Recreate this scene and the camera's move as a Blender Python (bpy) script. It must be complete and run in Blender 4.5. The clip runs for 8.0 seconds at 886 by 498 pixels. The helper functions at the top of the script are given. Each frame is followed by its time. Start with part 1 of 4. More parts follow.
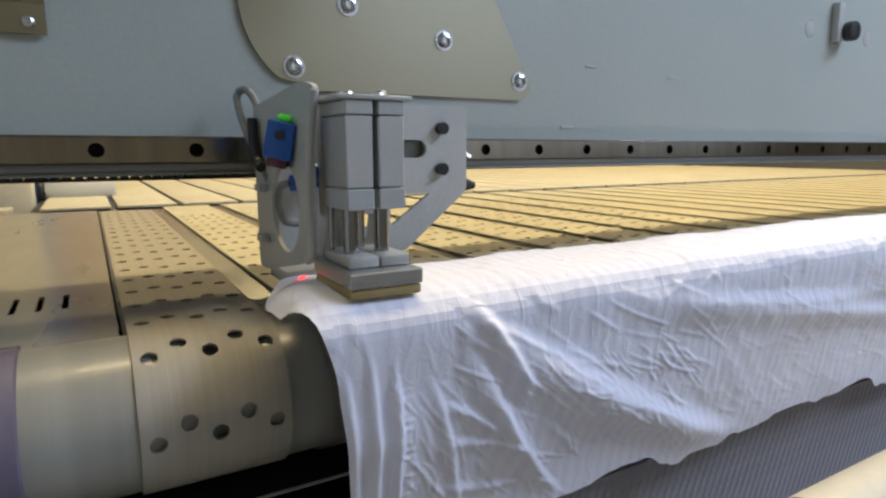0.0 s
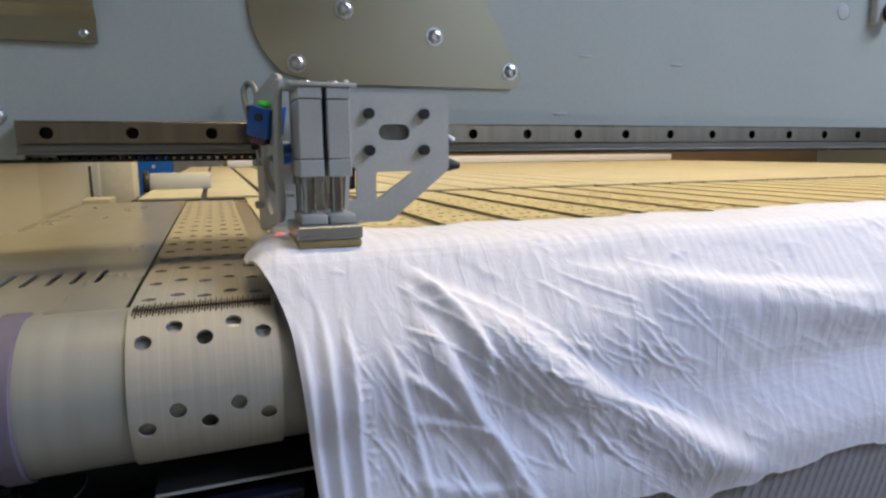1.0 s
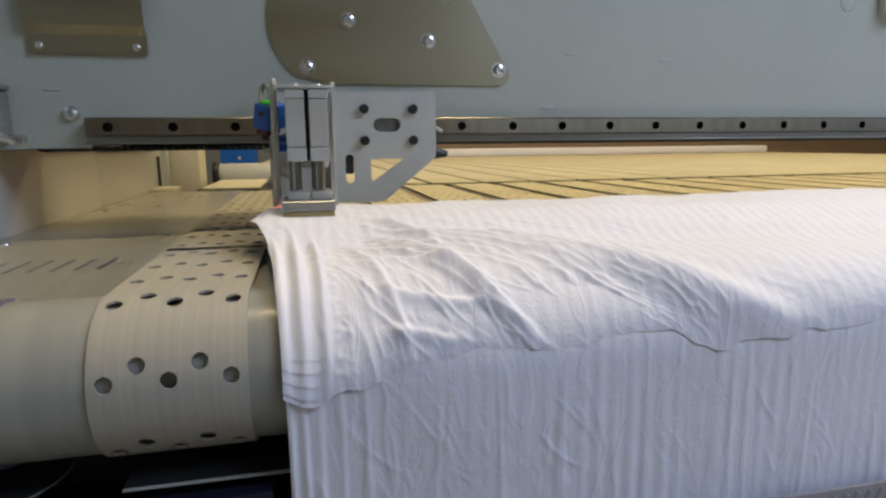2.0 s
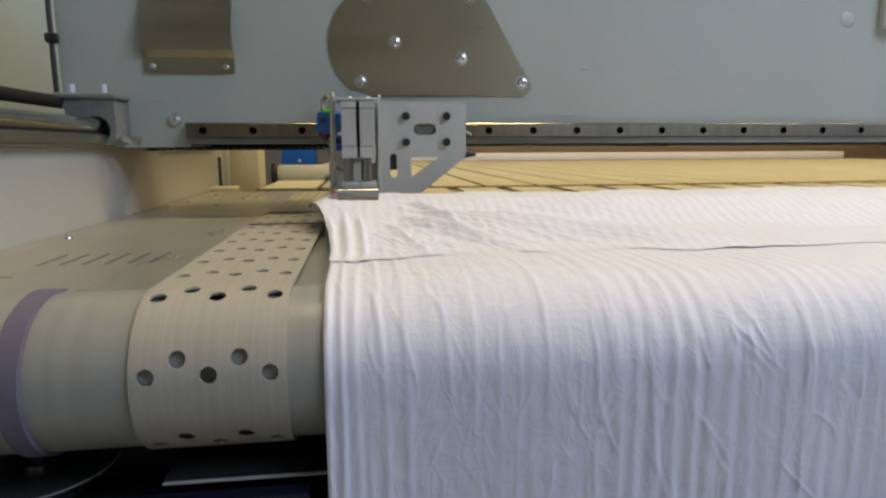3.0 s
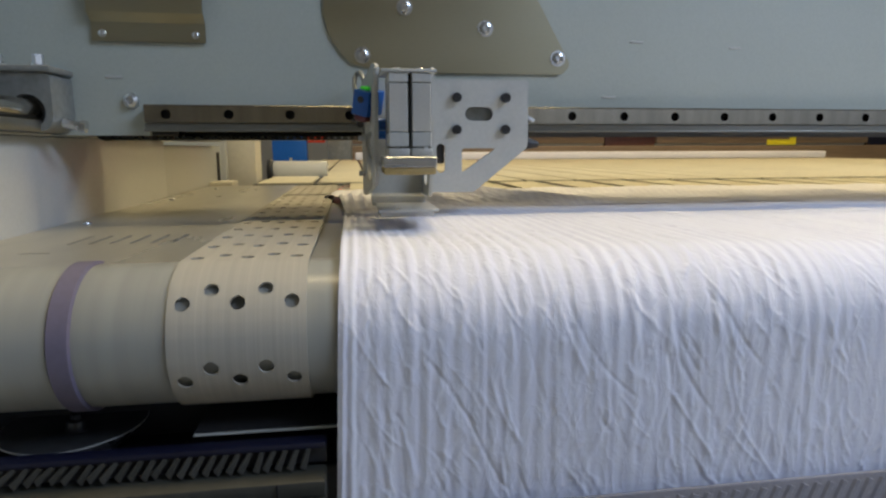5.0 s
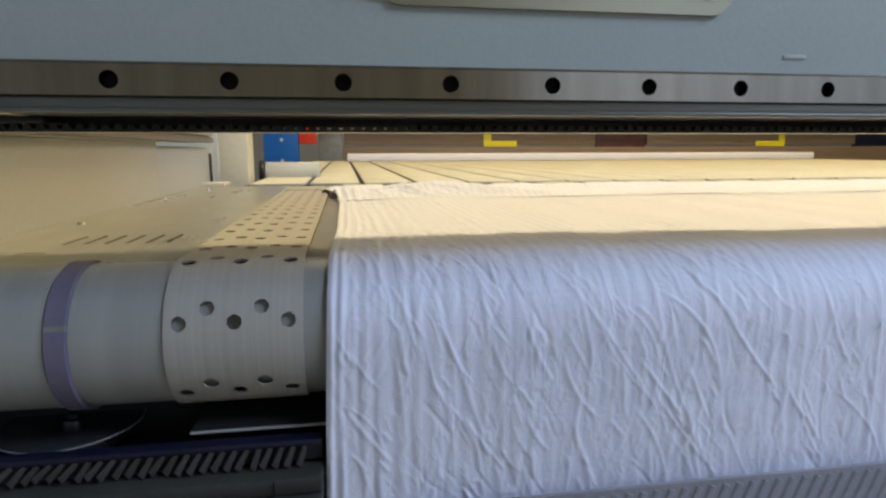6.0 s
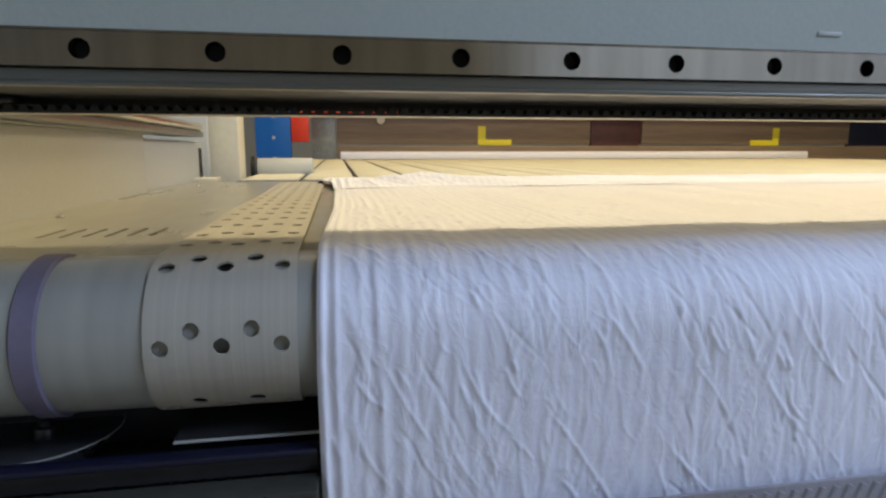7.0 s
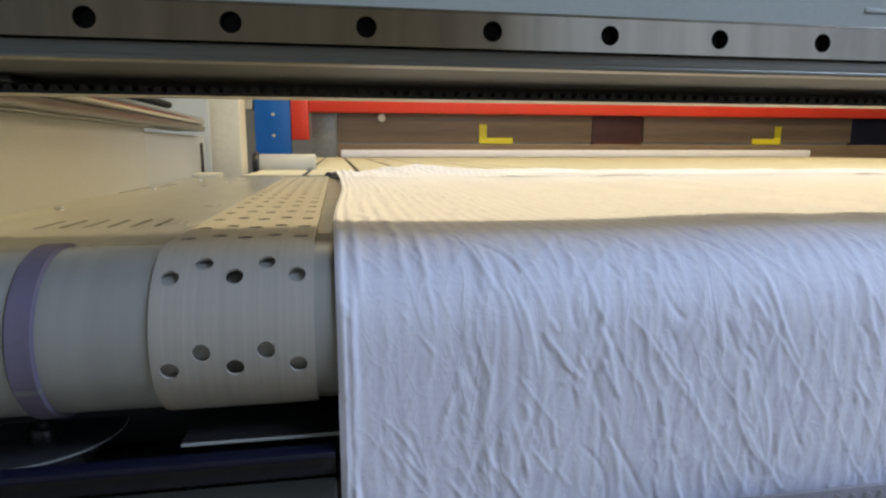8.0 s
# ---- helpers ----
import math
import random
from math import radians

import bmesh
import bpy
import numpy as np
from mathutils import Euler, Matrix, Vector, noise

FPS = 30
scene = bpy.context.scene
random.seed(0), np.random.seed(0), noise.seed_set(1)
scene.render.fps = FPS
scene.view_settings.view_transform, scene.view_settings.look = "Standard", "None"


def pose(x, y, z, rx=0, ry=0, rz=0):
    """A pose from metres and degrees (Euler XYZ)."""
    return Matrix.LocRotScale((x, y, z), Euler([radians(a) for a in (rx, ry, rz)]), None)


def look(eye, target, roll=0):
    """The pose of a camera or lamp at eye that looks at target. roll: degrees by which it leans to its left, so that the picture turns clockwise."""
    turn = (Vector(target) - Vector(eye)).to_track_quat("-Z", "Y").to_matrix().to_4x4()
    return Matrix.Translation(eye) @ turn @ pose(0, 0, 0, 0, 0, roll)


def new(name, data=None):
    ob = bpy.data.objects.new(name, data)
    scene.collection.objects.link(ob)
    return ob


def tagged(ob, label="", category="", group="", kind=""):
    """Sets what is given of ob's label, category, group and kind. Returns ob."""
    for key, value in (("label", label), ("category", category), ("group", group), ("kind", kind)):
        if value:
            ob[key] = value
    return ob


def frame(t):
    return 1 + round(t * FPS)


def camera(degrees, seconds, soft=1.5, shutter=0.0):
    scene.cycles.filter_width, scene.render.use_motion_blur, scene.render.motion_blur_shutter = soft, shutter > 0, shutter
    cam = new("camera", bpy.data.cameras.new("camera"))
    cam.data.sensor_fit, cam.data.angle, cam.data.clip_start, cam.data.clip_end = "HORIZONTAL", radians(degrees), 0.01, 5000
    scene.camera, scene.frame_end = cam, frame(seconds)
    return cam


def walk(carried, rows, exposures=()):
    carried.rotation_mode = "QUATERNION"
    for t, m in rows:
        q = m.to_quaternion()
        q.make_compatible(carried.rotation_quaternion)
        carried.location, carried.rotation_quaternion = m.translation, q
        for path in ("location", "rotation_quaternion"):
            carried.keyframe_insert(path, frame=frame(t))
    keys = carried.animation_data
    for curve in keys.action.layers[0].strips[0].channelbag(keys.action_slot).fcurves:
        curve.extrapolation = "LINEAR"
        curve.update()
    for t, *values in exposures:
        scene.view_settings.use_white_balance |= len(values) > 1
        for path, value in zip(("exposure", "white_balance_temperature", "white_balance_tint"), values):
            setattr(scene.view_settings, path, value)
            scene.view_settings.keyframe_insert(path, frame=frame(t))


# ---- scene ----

PATH = [
    (0.0, -0.0962, -0.3989, 0.1585, -9.296, 0.116, -30.240),
    (0.5, -0.0629, -0.4061, 0.1520, -9.520, 0.236, -25.312),
    (1.0, -0.0303, -0.4050, 0.1420, -9.258, 0.453, -20.575),
    (2.3, 0.0437, -0.3847, 0.1344, -9.848, 0.436, -10.894),
    (2.5, 0.0416, -0.3809, 0.1319, -9.667, 0.325, -9.786),
    (3.0, 0.0458, -0.3777, 0.1319, -9.431, 0.261, -7.394),
    (3.5, 0.0472, -0.3843, 0.1246, -9.535, 0.236, -6.571),
    (4.2, 0.0411, -0.3984, 0.1164, -9.548, 0.217, -7.394),
    (4.5, 0.0364, -0.4060, 0.1177, -9.398, 0.178, -7.853),
    (4.7, 0.0337, -0.4124, 0.1207, -9.412, 0.180, -8.091),
    (5.8, 0.0293, -0.4302, 0.1236, -9.361, 0.128, -9.096),
    (6.0, 0.0287, -0.4262, 0.1217, -9.290, 0.157, -9.199),
    (6.5, 0.0293, -0.4123, 0.1221, -9.353, 0.076, -9.516),
    (7.0, 0.0253, -0.3939, 0.1121, -9.316, 0.015, -9.865),
    (7.5, 0.0181, -0.3815, 0.1066, -9.323, -0.017, -9.863),
    (8.0, 0.0138, -0.3696, 0.1028, -9.360, -0.063, -9.964),
]
cam = camera(72.5, 8.0, soft=2.4)
walk(cam, [(t, pose(x, y, z, 90 + rx, ry, rz)) for t, x, y, z, rx, ry, rz in PATH],
     [(0.0, -0.05, 6400, 11), (0.5, 0.12, 6300, 11), (1.0, -0.22, 6250, 13), (1.2, -0.28, 6300, 12), (2.4, -0.53, 6500, 10), (4.7, -0.48, 6350, 9), (5.8, -0.08, 6150, 10), (7.0, -0.09, 6100, 10), (7.5, -0.20, 6050, 10), (8.0, -0.07, 6050, 10)])

# ---- light ----
FLOOR, CEIL = -0.95, 3.6
world = bpy.data.worlds.new("hall_air")
scene.world = world
world.use_nodes = True
world.node_tree.nodes["Background"].inputs[0].default_value = (0.62, 0.74, 1.0, 1)
world.node_tree.nodes["Background"].inputs[1].default_value = 0.06


def area(name, m, sx, sy, power, color):
    d = bpy.data.lights.new(name, "AREA")
    d.shape, d.size, d.size_y, d.energy, d.color = "RECTANGLE", sx, sy, power, color
    ob = new(name, d)
    ob.matrix_world = m
    return ob


DAY, WARM = (0.635, 0.76, 1.0), (1.0, 0.77, 0.40)
# added front light, set to the right so the rail's right end reflects it
area("added_window_light", look((4.1, -4.1, 1.15), (4.1, 0.0, 1.0)), 5.4, 1.9, 25, DAY)
# added cool lamp without a fixture, close by to brighten beam and linen
area("added_near_lamp", look((1.55, -0.9, 1.45), (0.55, 0.02, 0.2)), 1.2, 0.5, 36, DAY)
# added from the left to brighten the clamp's cheek plate
area("added_window_light", look((-5.85, -1.2, 1.2), (0.0, -0.1, 0.1)), 4.0, 1.8, 75, DAY)
for lx, ly, power in ((0.4, 0.25, 36), (2.6, 0.45, 46)):
    area("hall_lamp_light", pose(lx, ly, 2.55), 1.2, 0.22, power, WARM)
for lx, ly in ((0.6, 3.0), (3.4, 3.0)):
    area("hall_lamp_light", pose(lx, ly, 2.55), 1.2, 0.22, 40, WARM)


# ---- materials ----
def material(name, color, rough=0.5, metal=0.0, vary=0.12, grain=60.0, stain=5.0, bump=0.1, stretch=(1, 1, 1), coat=0.0,
             coords="Object", glow=None, spec=0.5):
    m = bpy.data.materials.new(name)
    m.use_nodes = True
    nt = m.node_tree
    b = nt.nodes["Principled BSDF"]
    tc = nt.nodes.new("ShaderNodeTexCoord")
    mp = nt.nodes.new("ShaderNodeMapping")
    mp.inputs["Scale"].default_value = stretch
    nt.links.new(tc.outputs[coords], mp.inputs[0])
    n1, n2 = nt.nodes.new("ShaderNodeTexNoise"), nt.nodes.new("ShaderNodeTexNoise")
    for n, s in ((n1, grain), (n2, stain)):
        n.inputs["Scale"].default_value = s
        n.inputs["Detail"].default_value = 5
        nt.links.new(mp.outputs[0], n.inputs["Vector"])
    add = nt.nodes.new("ShaderNodeMath")
    add.operation = "ADD"
    nt.links.new(n1.outputs[0], add.inputs[0])
    nt.links.new(n2.outputs[0], add.inputs[1])
    ramp = nt.nodes.new("ShaderNodeMapRange")
    ramp.inputs[1].default_value, ramp.inputs[2].default_value = 0.7, 1.3
    ramp.inputs[3].default_value, ramp.inputs[4].default_value = 1 - vary, 1 + vary
    nt.links.new(add.outputs[0], ramp.inputs[0])
    mul = nt.nodes.new("ShaderNodeMix")
    mul.data_type, mul.blend_type = "RGBA", "MULTIPLY"
    mul.inputs[0].default_value = 1
    mul.inputs[6].default_value = (*color, 1)
    nt.links.new(ramp.outputs[0], mul.inputs[7])
    nt.links.new(mul.outputs[2], b.inputs["Base Color"])
    rr = nt.nodes.new("ShaderNodeMapRange")
    rr.inputs[1].default_value, rr.inputs[2].default_value = 0.3, 0.7
    rr.inputs[3].default_value, rr.inputs[4].default_value = rough * 0.8, min(1, rough * 1.2)
    nt.links.new(n2.outputs[0], rr.inputs[0])
    nt.links.new(rr.outputs[0], b.inputs["Roughness"])
    b.inputs["Metallic"].default_value = metal
    b.inputs["Coat Weight"].default_value = coat
    b.inputs["Specular IOR Level"].default_value = spec
    if bump:
        bp = nt.nodes.new("ShaderNodeBump")
        bp.inputs["Strength"].default_value = bump
        bp.inputs["Distance"].default_value = 0.001
        nt.links.new(n1.outputs[0], bp.inputs["Height"])
        nt.links.new(bp.outputs[0], b.inputs["Normal"])
    if glow:
        b.inputs["Emission Color"].default_value = (*glow[:3], 1)
        b.inputs["Emission Strength"].default_value = glow[3]
    return m


PAINT = material("grey_blue_powder_coat", (0.405, 0.438, 0.398), 0.42, vary=0.05, grain=350, stain=4, bump=0.12)
BRACKET = material("light_grey_powder_coat", (0.45, 0.46, 0.44), 0.42, vary=0.06, grain=300, stain=20, bump=0.08)
SIDE = material("cream_grey_powder_coat", (0.475, 0.485, 0.46), 0.42, vary=0.05, grain=300, stain=5, bump=0.06)
TABLE = material("worn_beige_sheet_metal", (0.375, 0.365, 0.32), 0.3, metal=0.25, vary=0.13, grain=45, stain=9, bump=0.05, stretch=(1, 0.25, 1))
ROLLER = material("ivory_roller_lacquer", (0.335, 0.335, 0.300), 0.34, vary=0.10, grain=14, stain=5, bump=0.015, stretch=(8, 0.4, 0.4), coat=0.12)
BANDM = material("violet_grey_rubber", (0.165, 0.146, 0.208), 0.6, vary=0.08, grain=200, stain=30, bump=0.1)
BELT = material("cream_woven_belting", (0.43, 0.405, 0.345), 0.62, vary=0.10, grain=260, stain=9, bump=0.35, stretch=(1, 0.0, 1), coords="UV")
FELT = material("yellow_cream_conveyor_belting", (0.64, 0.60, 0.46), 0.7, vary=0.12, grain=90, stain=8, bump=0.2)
STEEL = material("brushed_stainless", (0.42, 0.395, 0.288), 0.33, metal=1.0, vary=0.03, grain=260, stain=6, bump=0.008, stretch=(0.5, 1, 2.5))
RAILM = material("ground_rail_steel", (0.31, 0.285, 0.235), 0.19, metal=1.0, vary=0.22, grain=70, stain=6, bump=0.03, stretch=(1.2, 1, 0.1))
ZINC = material("zinc_plated_steel", (0.66, 0.67, 0.68), 0.28, metal=1.0, vary=0.1, grain=300, stain=60, bump=0.03)
ALU = material("anodised_aluminium", (0.50, 0.50, 0.475), 0.34, metal=0.25, vary=0.06, grain=500, stain=30, bump=0.04)
EXTR = material("mill_aluminium_extrusion", (0.24, 0.24, 0.22), 0.38, metal=0.9, vary=0.1, grain=60, stain=9, bump=0.04, stretch=(0.3, 8, 8))
FOOTM = material("machined_aluminium", (0.44, 0.45, 0.455), 0.3, metal=0.75, vary=0.08, grain=300, stain=40, bump=0.03, stretch=(0.2, 1, 1))
CHROME = material("chromed_steel", (0.30, 0.305, 0.31), 0.12, metal=1.0, vary=0.05, grain=100, stain=20, bump=0.0)
PAD = material("tan_rubber_pad", (0.36, 0.27, 0.11), 0.6, vary=0.15, grain=200, stain=40, bump=0.15)
BLACK = material("black_oxide_steel", (0.018, 0.018, 0.02), 0.35, vary=0.2, grain=300, stain=30, bump=0.1)
# near-black: shade inside holes, also the black cable and a dark seam
HOLE = material("black_and_hole_shade", (0.006, 0.006, 0.007), 0.9, vary=0.1)
RUBBER = material("black_rubber", (0.025, 0.026, 0.022), 0.6, vary=0.15, grain=300, stain=30, bump=0.2)
# near-black stands for the shade inside and under the machine
DARK = material("machine_interior_shade", (0.026, 0.026, 0.028), 0.45, vary=0.2, grain=80, stain=8, bump=0.1)
BLUE = material("blue_sensor_plastic", (0.01, 0.10, 0.42), 0.4, vary=0.06, grain=200, stain=50, bump=0.03)
LENS = material("dark_red_lens", (0.10, 0.02, 0.03), 0.2, vary=0.05)
LED = material("green_indicator", (0.05, 0.5, 0.02), 0.4, vary=0.02, glow=(0.1, 1.0, 0.05, 0.15))
LASER = material("red_sensor_dot", (0.6, 0.02, 0.02), 0.5, vary=0.02, glow=(1.0, 0.05, 0.05, 2.5))
SHAFT = material("hardened_shaft", (0.52, 0.50, 0.46), 0.2, metal=1.0, vary=0.1, grain=60, stain=12, bump=0.02)
DISC = material("dark_steel_disc", (0.075, 0.078, 0.083), 0.3, metal=0.6, vary=0.25, grain=90, stain=14, bump=0.08)
BRISTLE = material("grey_brown_bristle", (0.045, 0.042, 0.033), 0.8, vary=0.2, grain=400, stain=60, bump=0.3)
NAVY = material("navy_brush_holder", (0.004, 0.005, 0.020), 0.4, vary=0.15, grain=150, stain=20, bump=0.05)
APRON = material("ribbed_grey_apron", (0.31, 0.30, 0.33), 0.8, vary=0.14, grain=300, stain=20, bump=0.25)
RACKBLUE = material("blue_rack_enamel", (0.01, 0.13, 0.52), 0.4, vary=0.08, grain=50, stain=5)
RACKRED = material("red_rack_enamel", (0.72, 0.05, 0.02), 0.4, vary=0.08, grain=50, stain=5)
BOARD = material("brown_shelf_board", (0.24, 0.17, 0.11), 0.6, vary=0.25, grain=20, stain=3, bump=0.1, stretch=(0.2, 1, 6))
BOARD2 = material("dark_maroon_board", (0.09, 0.035, 0.03), 0.6, vary=0.2, grain=20, stain=4)
YELLOW = material("yellow_marking_tape", (0.80, 0.68, 0.02), 0.5, vary=0.05)
WALLM = material("hall_wall_paint", (0.62, 0.62, 0.58), 0.8, vary=0.06, grain=40, stain=1.2, bump=0.1)
FLOORM = material("hall_floor_concrete", (0.26, 0.26, 0.25), 0.5, vary=0.16, grain=20, stain=1.5, bump=0.1)
COVER = material("pale_grey_cover_paint", (0.37, 0.475, 0.59), 0.6, vary=0.05, grain=200, stain=3, bump=0.05)
OLIVE = material("dull_olive_bar", (0.034, 0.034, 0.027), 0.6, vary=0.2, grain=120, stain=12, bump=0.1)
BLOCK = material("cast_zinc_grey", (0.24, 0.25, 0.24), 0.45, metal=0.3, vary=0.2, grain=150, stain=30, bump=0.15)
UNDER = material("dark_grey_channel_paint", (0.085, 0.085, 0.08), 0.55, vary=0.15, grain=120, stain=8, bump=0.05, stretch=(0.2, 1, 1))
PALEM = material("pale_cream_guard", (0.62, 0.58, 0.46), 0.45, vary=0.06, grain=100, stain=8)
GLASS = material("frosted_pane", (0.8, 0.85, 0.9), 0.5, vary=0.02)
LAMPM = material("lamp_diffuser", (0.9, 0.88, 0.8), 0.5, vary=0.01, glow=(1.0, 0.82, 0.5, 6.0))


def cloth_material():
    """White cotton: faint satin stripes, a weave, and fine crumples pressed into it."""
    m = bpy.data.materials.new("white_satin_stripe_linen")
    m.use_nodes = True
    nt = m.node_tree
    b = nt.nodes["Principled BSDF"]
    uv = nt.nodes.new("ShaderNodeTexCoord")
    wave = nt.nodes.new("ShaderNodeTexWave")
    wave.bands_direction = "X"
    wave.inputs["Scale"].default_value = 28.0
    wave.inputs["Distortion"].default_value = 0.4
    wave.inputs["Detail"].default_value = 2
    nt.links.new(uv.outputs["UV"], wave.inputs[0])
    mix = nt.nodes.new("ShaderNodeMix")
    mix.data_type = "RGBA"
    mix.inputs[6].default_value, mix.inputs[7].default_value = (0.80, 0.80, 0.90, 1), (0.85, 0.855, 0.94, 1)
    nt.links.new(wave.outputs[1], mix.inputs[0])
    nt.links.new(mix.outputs[2], b.inputs["Base Color"])
    rr = nt.nodes.new("ShaderNodeMapRange")
    rr.inputs[3].default_value, rr.inputs[4].default_value = 0.85, 0.55
    nt.links.new(wave.outputs[1], rr.inputs[0])
    nt.links.new(rr.outputs[0], b.inputs["Roughness"])

    def crumple(scale, stretch, width):
        mp = nt.nodes.new("ShaderNodeMapping")
        mp.inputs["Scale"].default_value = stretch
        mp.inputs["Rotation"].default_value = (0, 0, 0.22)
        nt.links.new(uv.outputs["UV"], mp.inputs[0])
        n = nt.nodes.new("ShaderNodeTexNoise")
        n.inputs["Scale"].default_value = scale
        n.inputs["Detail"].default_value = 2
        n.inputs["Distortion"].default_value = 0.7
        nt.links.new(mp.outputs[0], n.inputs["Vector"])
        off = nt.nodes.new("ShaderNodeMath")
        off.operation = "SUBTRACT"
        off.inputs[1].default_value = 0.5
        nt.links.new(n.outputs[0], off.inputs[0])
        ab = nt.nodes.new("ShaderNodeMath")
        ab.operation = "ABSOLUTE"
        nt.links.new(off.outputs[0], ab.inputs[0])
        mr = nt.nodes.new("ShaderNodeMapRange")
        mr.interpolation_type = "SMOOTHSTEP"
        mr.inputs[2].default_value = width
        mr.inputs[3].default_value, mr.inputs[4].default_value = 1, 0
        nt.links.new(ab.outputs[0], mr.inputs[0])
        return mr.outputs[0]

    weave = nt.nodes.new("ShaderNodeTexNoise")
    weave.inputs["Scale"].default_value = 900
    weave.inputs["Detail"].default_value = 2
    nt.links.new(uv.outputs["UV"], weave.inputs["Vector"])
    normal = None
    for height, strength, distance in ((weave.outputs[0], 0.15, 0.0006), (wave.outputs[1], 0.25, 0.0005),
                                       (crumple(34, (1.0, 0.42, 1), 0.085), 0.28, 0.0008), (crumple(95, (1.0, 0.6, 1), 0.10), 0.22, 0.0004)):
        bp = nt.nodes.new("ShaderNodeBump")
        bp.inputs["Strength"].default_value = strength
        bp.inputs["Distance"].default_value = distance
        nt.links.new(height, bp.inputs["Height"])
        if normal:
            nt.links.new(normal, bp.inputs["Normal"])
        normal = bp.outputs[0]
    nt.links.new(normal, b.inputs["Normal"])
    b.inputs["Sheen Weight"].default_value = 0.15
    b.inputs["Specular IOR Level"].default_value = 0.25
    return m


LINEN = cloth_material()


# ---- mesh helpers ----
def part(name, bm, mat, parent=None, label="", smooth=25):
    me = bpy.data.meshes.new(name)
    bm.to_mesh(me)
    bm.free()
    me.materials.append(mat)
    if smooth:
        me.shade_smooth()
        me.set_sharp_from_angle(angle=radians(smooth))
    ob = new(name, me)
    ob.parent = parent
    return tagged(ob, label)


def empty(name, label, category, group="", kind="", at=None):
    ob = new(name)
    if at is not None:
        ob.matrix_world = at
    return tagged(ob, label, category, group, kind)


def bm_box(x0, x1, y0, y1, z0, z1, bevel=0.0, seg=2):
    bm = bmesh.new()
    bmesh.ops.create_cube(bm, size=1)
    for v in bm.verts:
        v.co = Vector(((x0 + x1) / 2 + v.co.x * (x1 - x0), (y0 + y1) / 2 + v.co.y * (y1 - y0), (z0 + z1) / 2 + v.co.z * (z1 - z0)))
    if bevel:
        bmesh.ops.bevel(bm, geom=bm.edges[:], offset=bevel, segments=seg, affect="EDGES", profile=0.5)
    return bm


def bm_rod(p, q, r, n=24, r2=None, bevel=0.0):
    p, q = Vector(p), Vector(q)
    bm = bmesh.new()
    bmesh.ops.create_cone(bm, cap_ends=True, segments=n, radius1=r, radius2=r if r2 is None else r2, depth=(q - p).length)
    if bevel:
        rim = [e for e in bm.edges if abs(e.verts[0].co.z - e.verts[1].co.z) < 1e-6 and len(e.link_faces) == 2]
        bmesh.ops.bevel(bm, geom=rim, offset=bevel, segments=2, affect="EDGES", profile=0.5)
    bmesh.ops.transform(bm, matrix=Matrix.Translation((p + q) / 2) @ (q - p).to_track_quat("Z", "Y").to_matrix().to_4x4(), verts=bm.verts[:])
    return bm


def merge(*bms):
    out = bms[0]
    for b in bms[1:]:
        me = bpy.data.meshes.new("tmp")
        b.to_mesh(me)
        b.free()
        out.from_mesh(me)
        bpy.data.meshes.remove(me)
    return out


def bm_tube(points, r, n=10, fine=4):
    """A round tube along a smooth line through the points."""
    P = [Vector(p) for p in points]
    line = []
    for k in range(len(P) - 1):
        a, b, c, d = P[max(0, k - 1)], P[k], P[k + 1], P[min(len(P) - 1, k + 2)]
        for i in range(fine):
            f = i / fine
            line.append(0.5 * (2 * b + (c - a) * f + (2 * a - 5 * b + 4 * c - d) * f * f + (3 * b - a - 3 * c + d) * f ** 3))
    line.append(P[-1])
    bm = bmesh.new()
    rings = []
    for k, p in enumerate(line):
        way = (line[min(k + 1, len(line) - 1)] - line[max(0, k - 1)]).normalized()
        u = way.cross(Vector((0.31, 0.17, 0.93))).normalized()
        v = way.cross(u)
        rings.append([bm.verts.new(p + r * (u * math.cos(2 * math.pi * i / n) + v * math.sin(2 * math.pi * i / n))) for i in range(n)])
    for a, b in zip(rings, rings[1:]):
        for i in range(n):
            bm.faces.new((a[i], a[(i + 1) % n], b[(i + 1) % n], b[i]))
    bm.faces.new(rings[0])
    bm.faces.new(rings[-1][::-1])
    bmesh.ops.recalc_face_normals(bm, faces=bm.faces[:])
    return bm


def circle(cx, cy, r, n=20):
    return [(cx + r * math.cos(2 * math.pi * k / n), cy + r * math.sin(2 * math.pi * k / n)) for k in range(n)]


def slot(cx, cy, w, h, n=8):
    """A rounded slot, long in its first direction where w > h."""
    r = min(w, h) / 2
    dx, dy = max(0, w / 2 - r), max(0, h / 2 - r)
    pts = []
    for sx, sy, a0 in ((1, 1, 0), (-1, 1, 90), (-1, -1, 180), (1, -1, 270)):
        for k in range(n // 2 + 1):
            a = radians(a0 + 90 * k / (n // 2))
            pts.append((cx + sx * dx + r * math.cos(a), cy + sy * dy + r * math.sin(a)))
    return pts


def rounded(poly, r, n=5):
    """A polygon with its corners rounded."""
    out = []
    for k, p in enumerate(poly):
        p, a, b = Vector(p), Vector(poly[k - 1]), Vector(poly[(k + 1) % len(poly)])
        c = min(r, (a - p).length * 0.45, (b - p).length * 0.45)
        s, e = p + (a - p).normalized() * c, p + (b - p).normalized() * c
        for i in range(n + 1):
            f = i / n
            out.append(tuple((1 - f) ** 2 * s + 2 * f * (1 - f) * p + f * f * e))
    return out


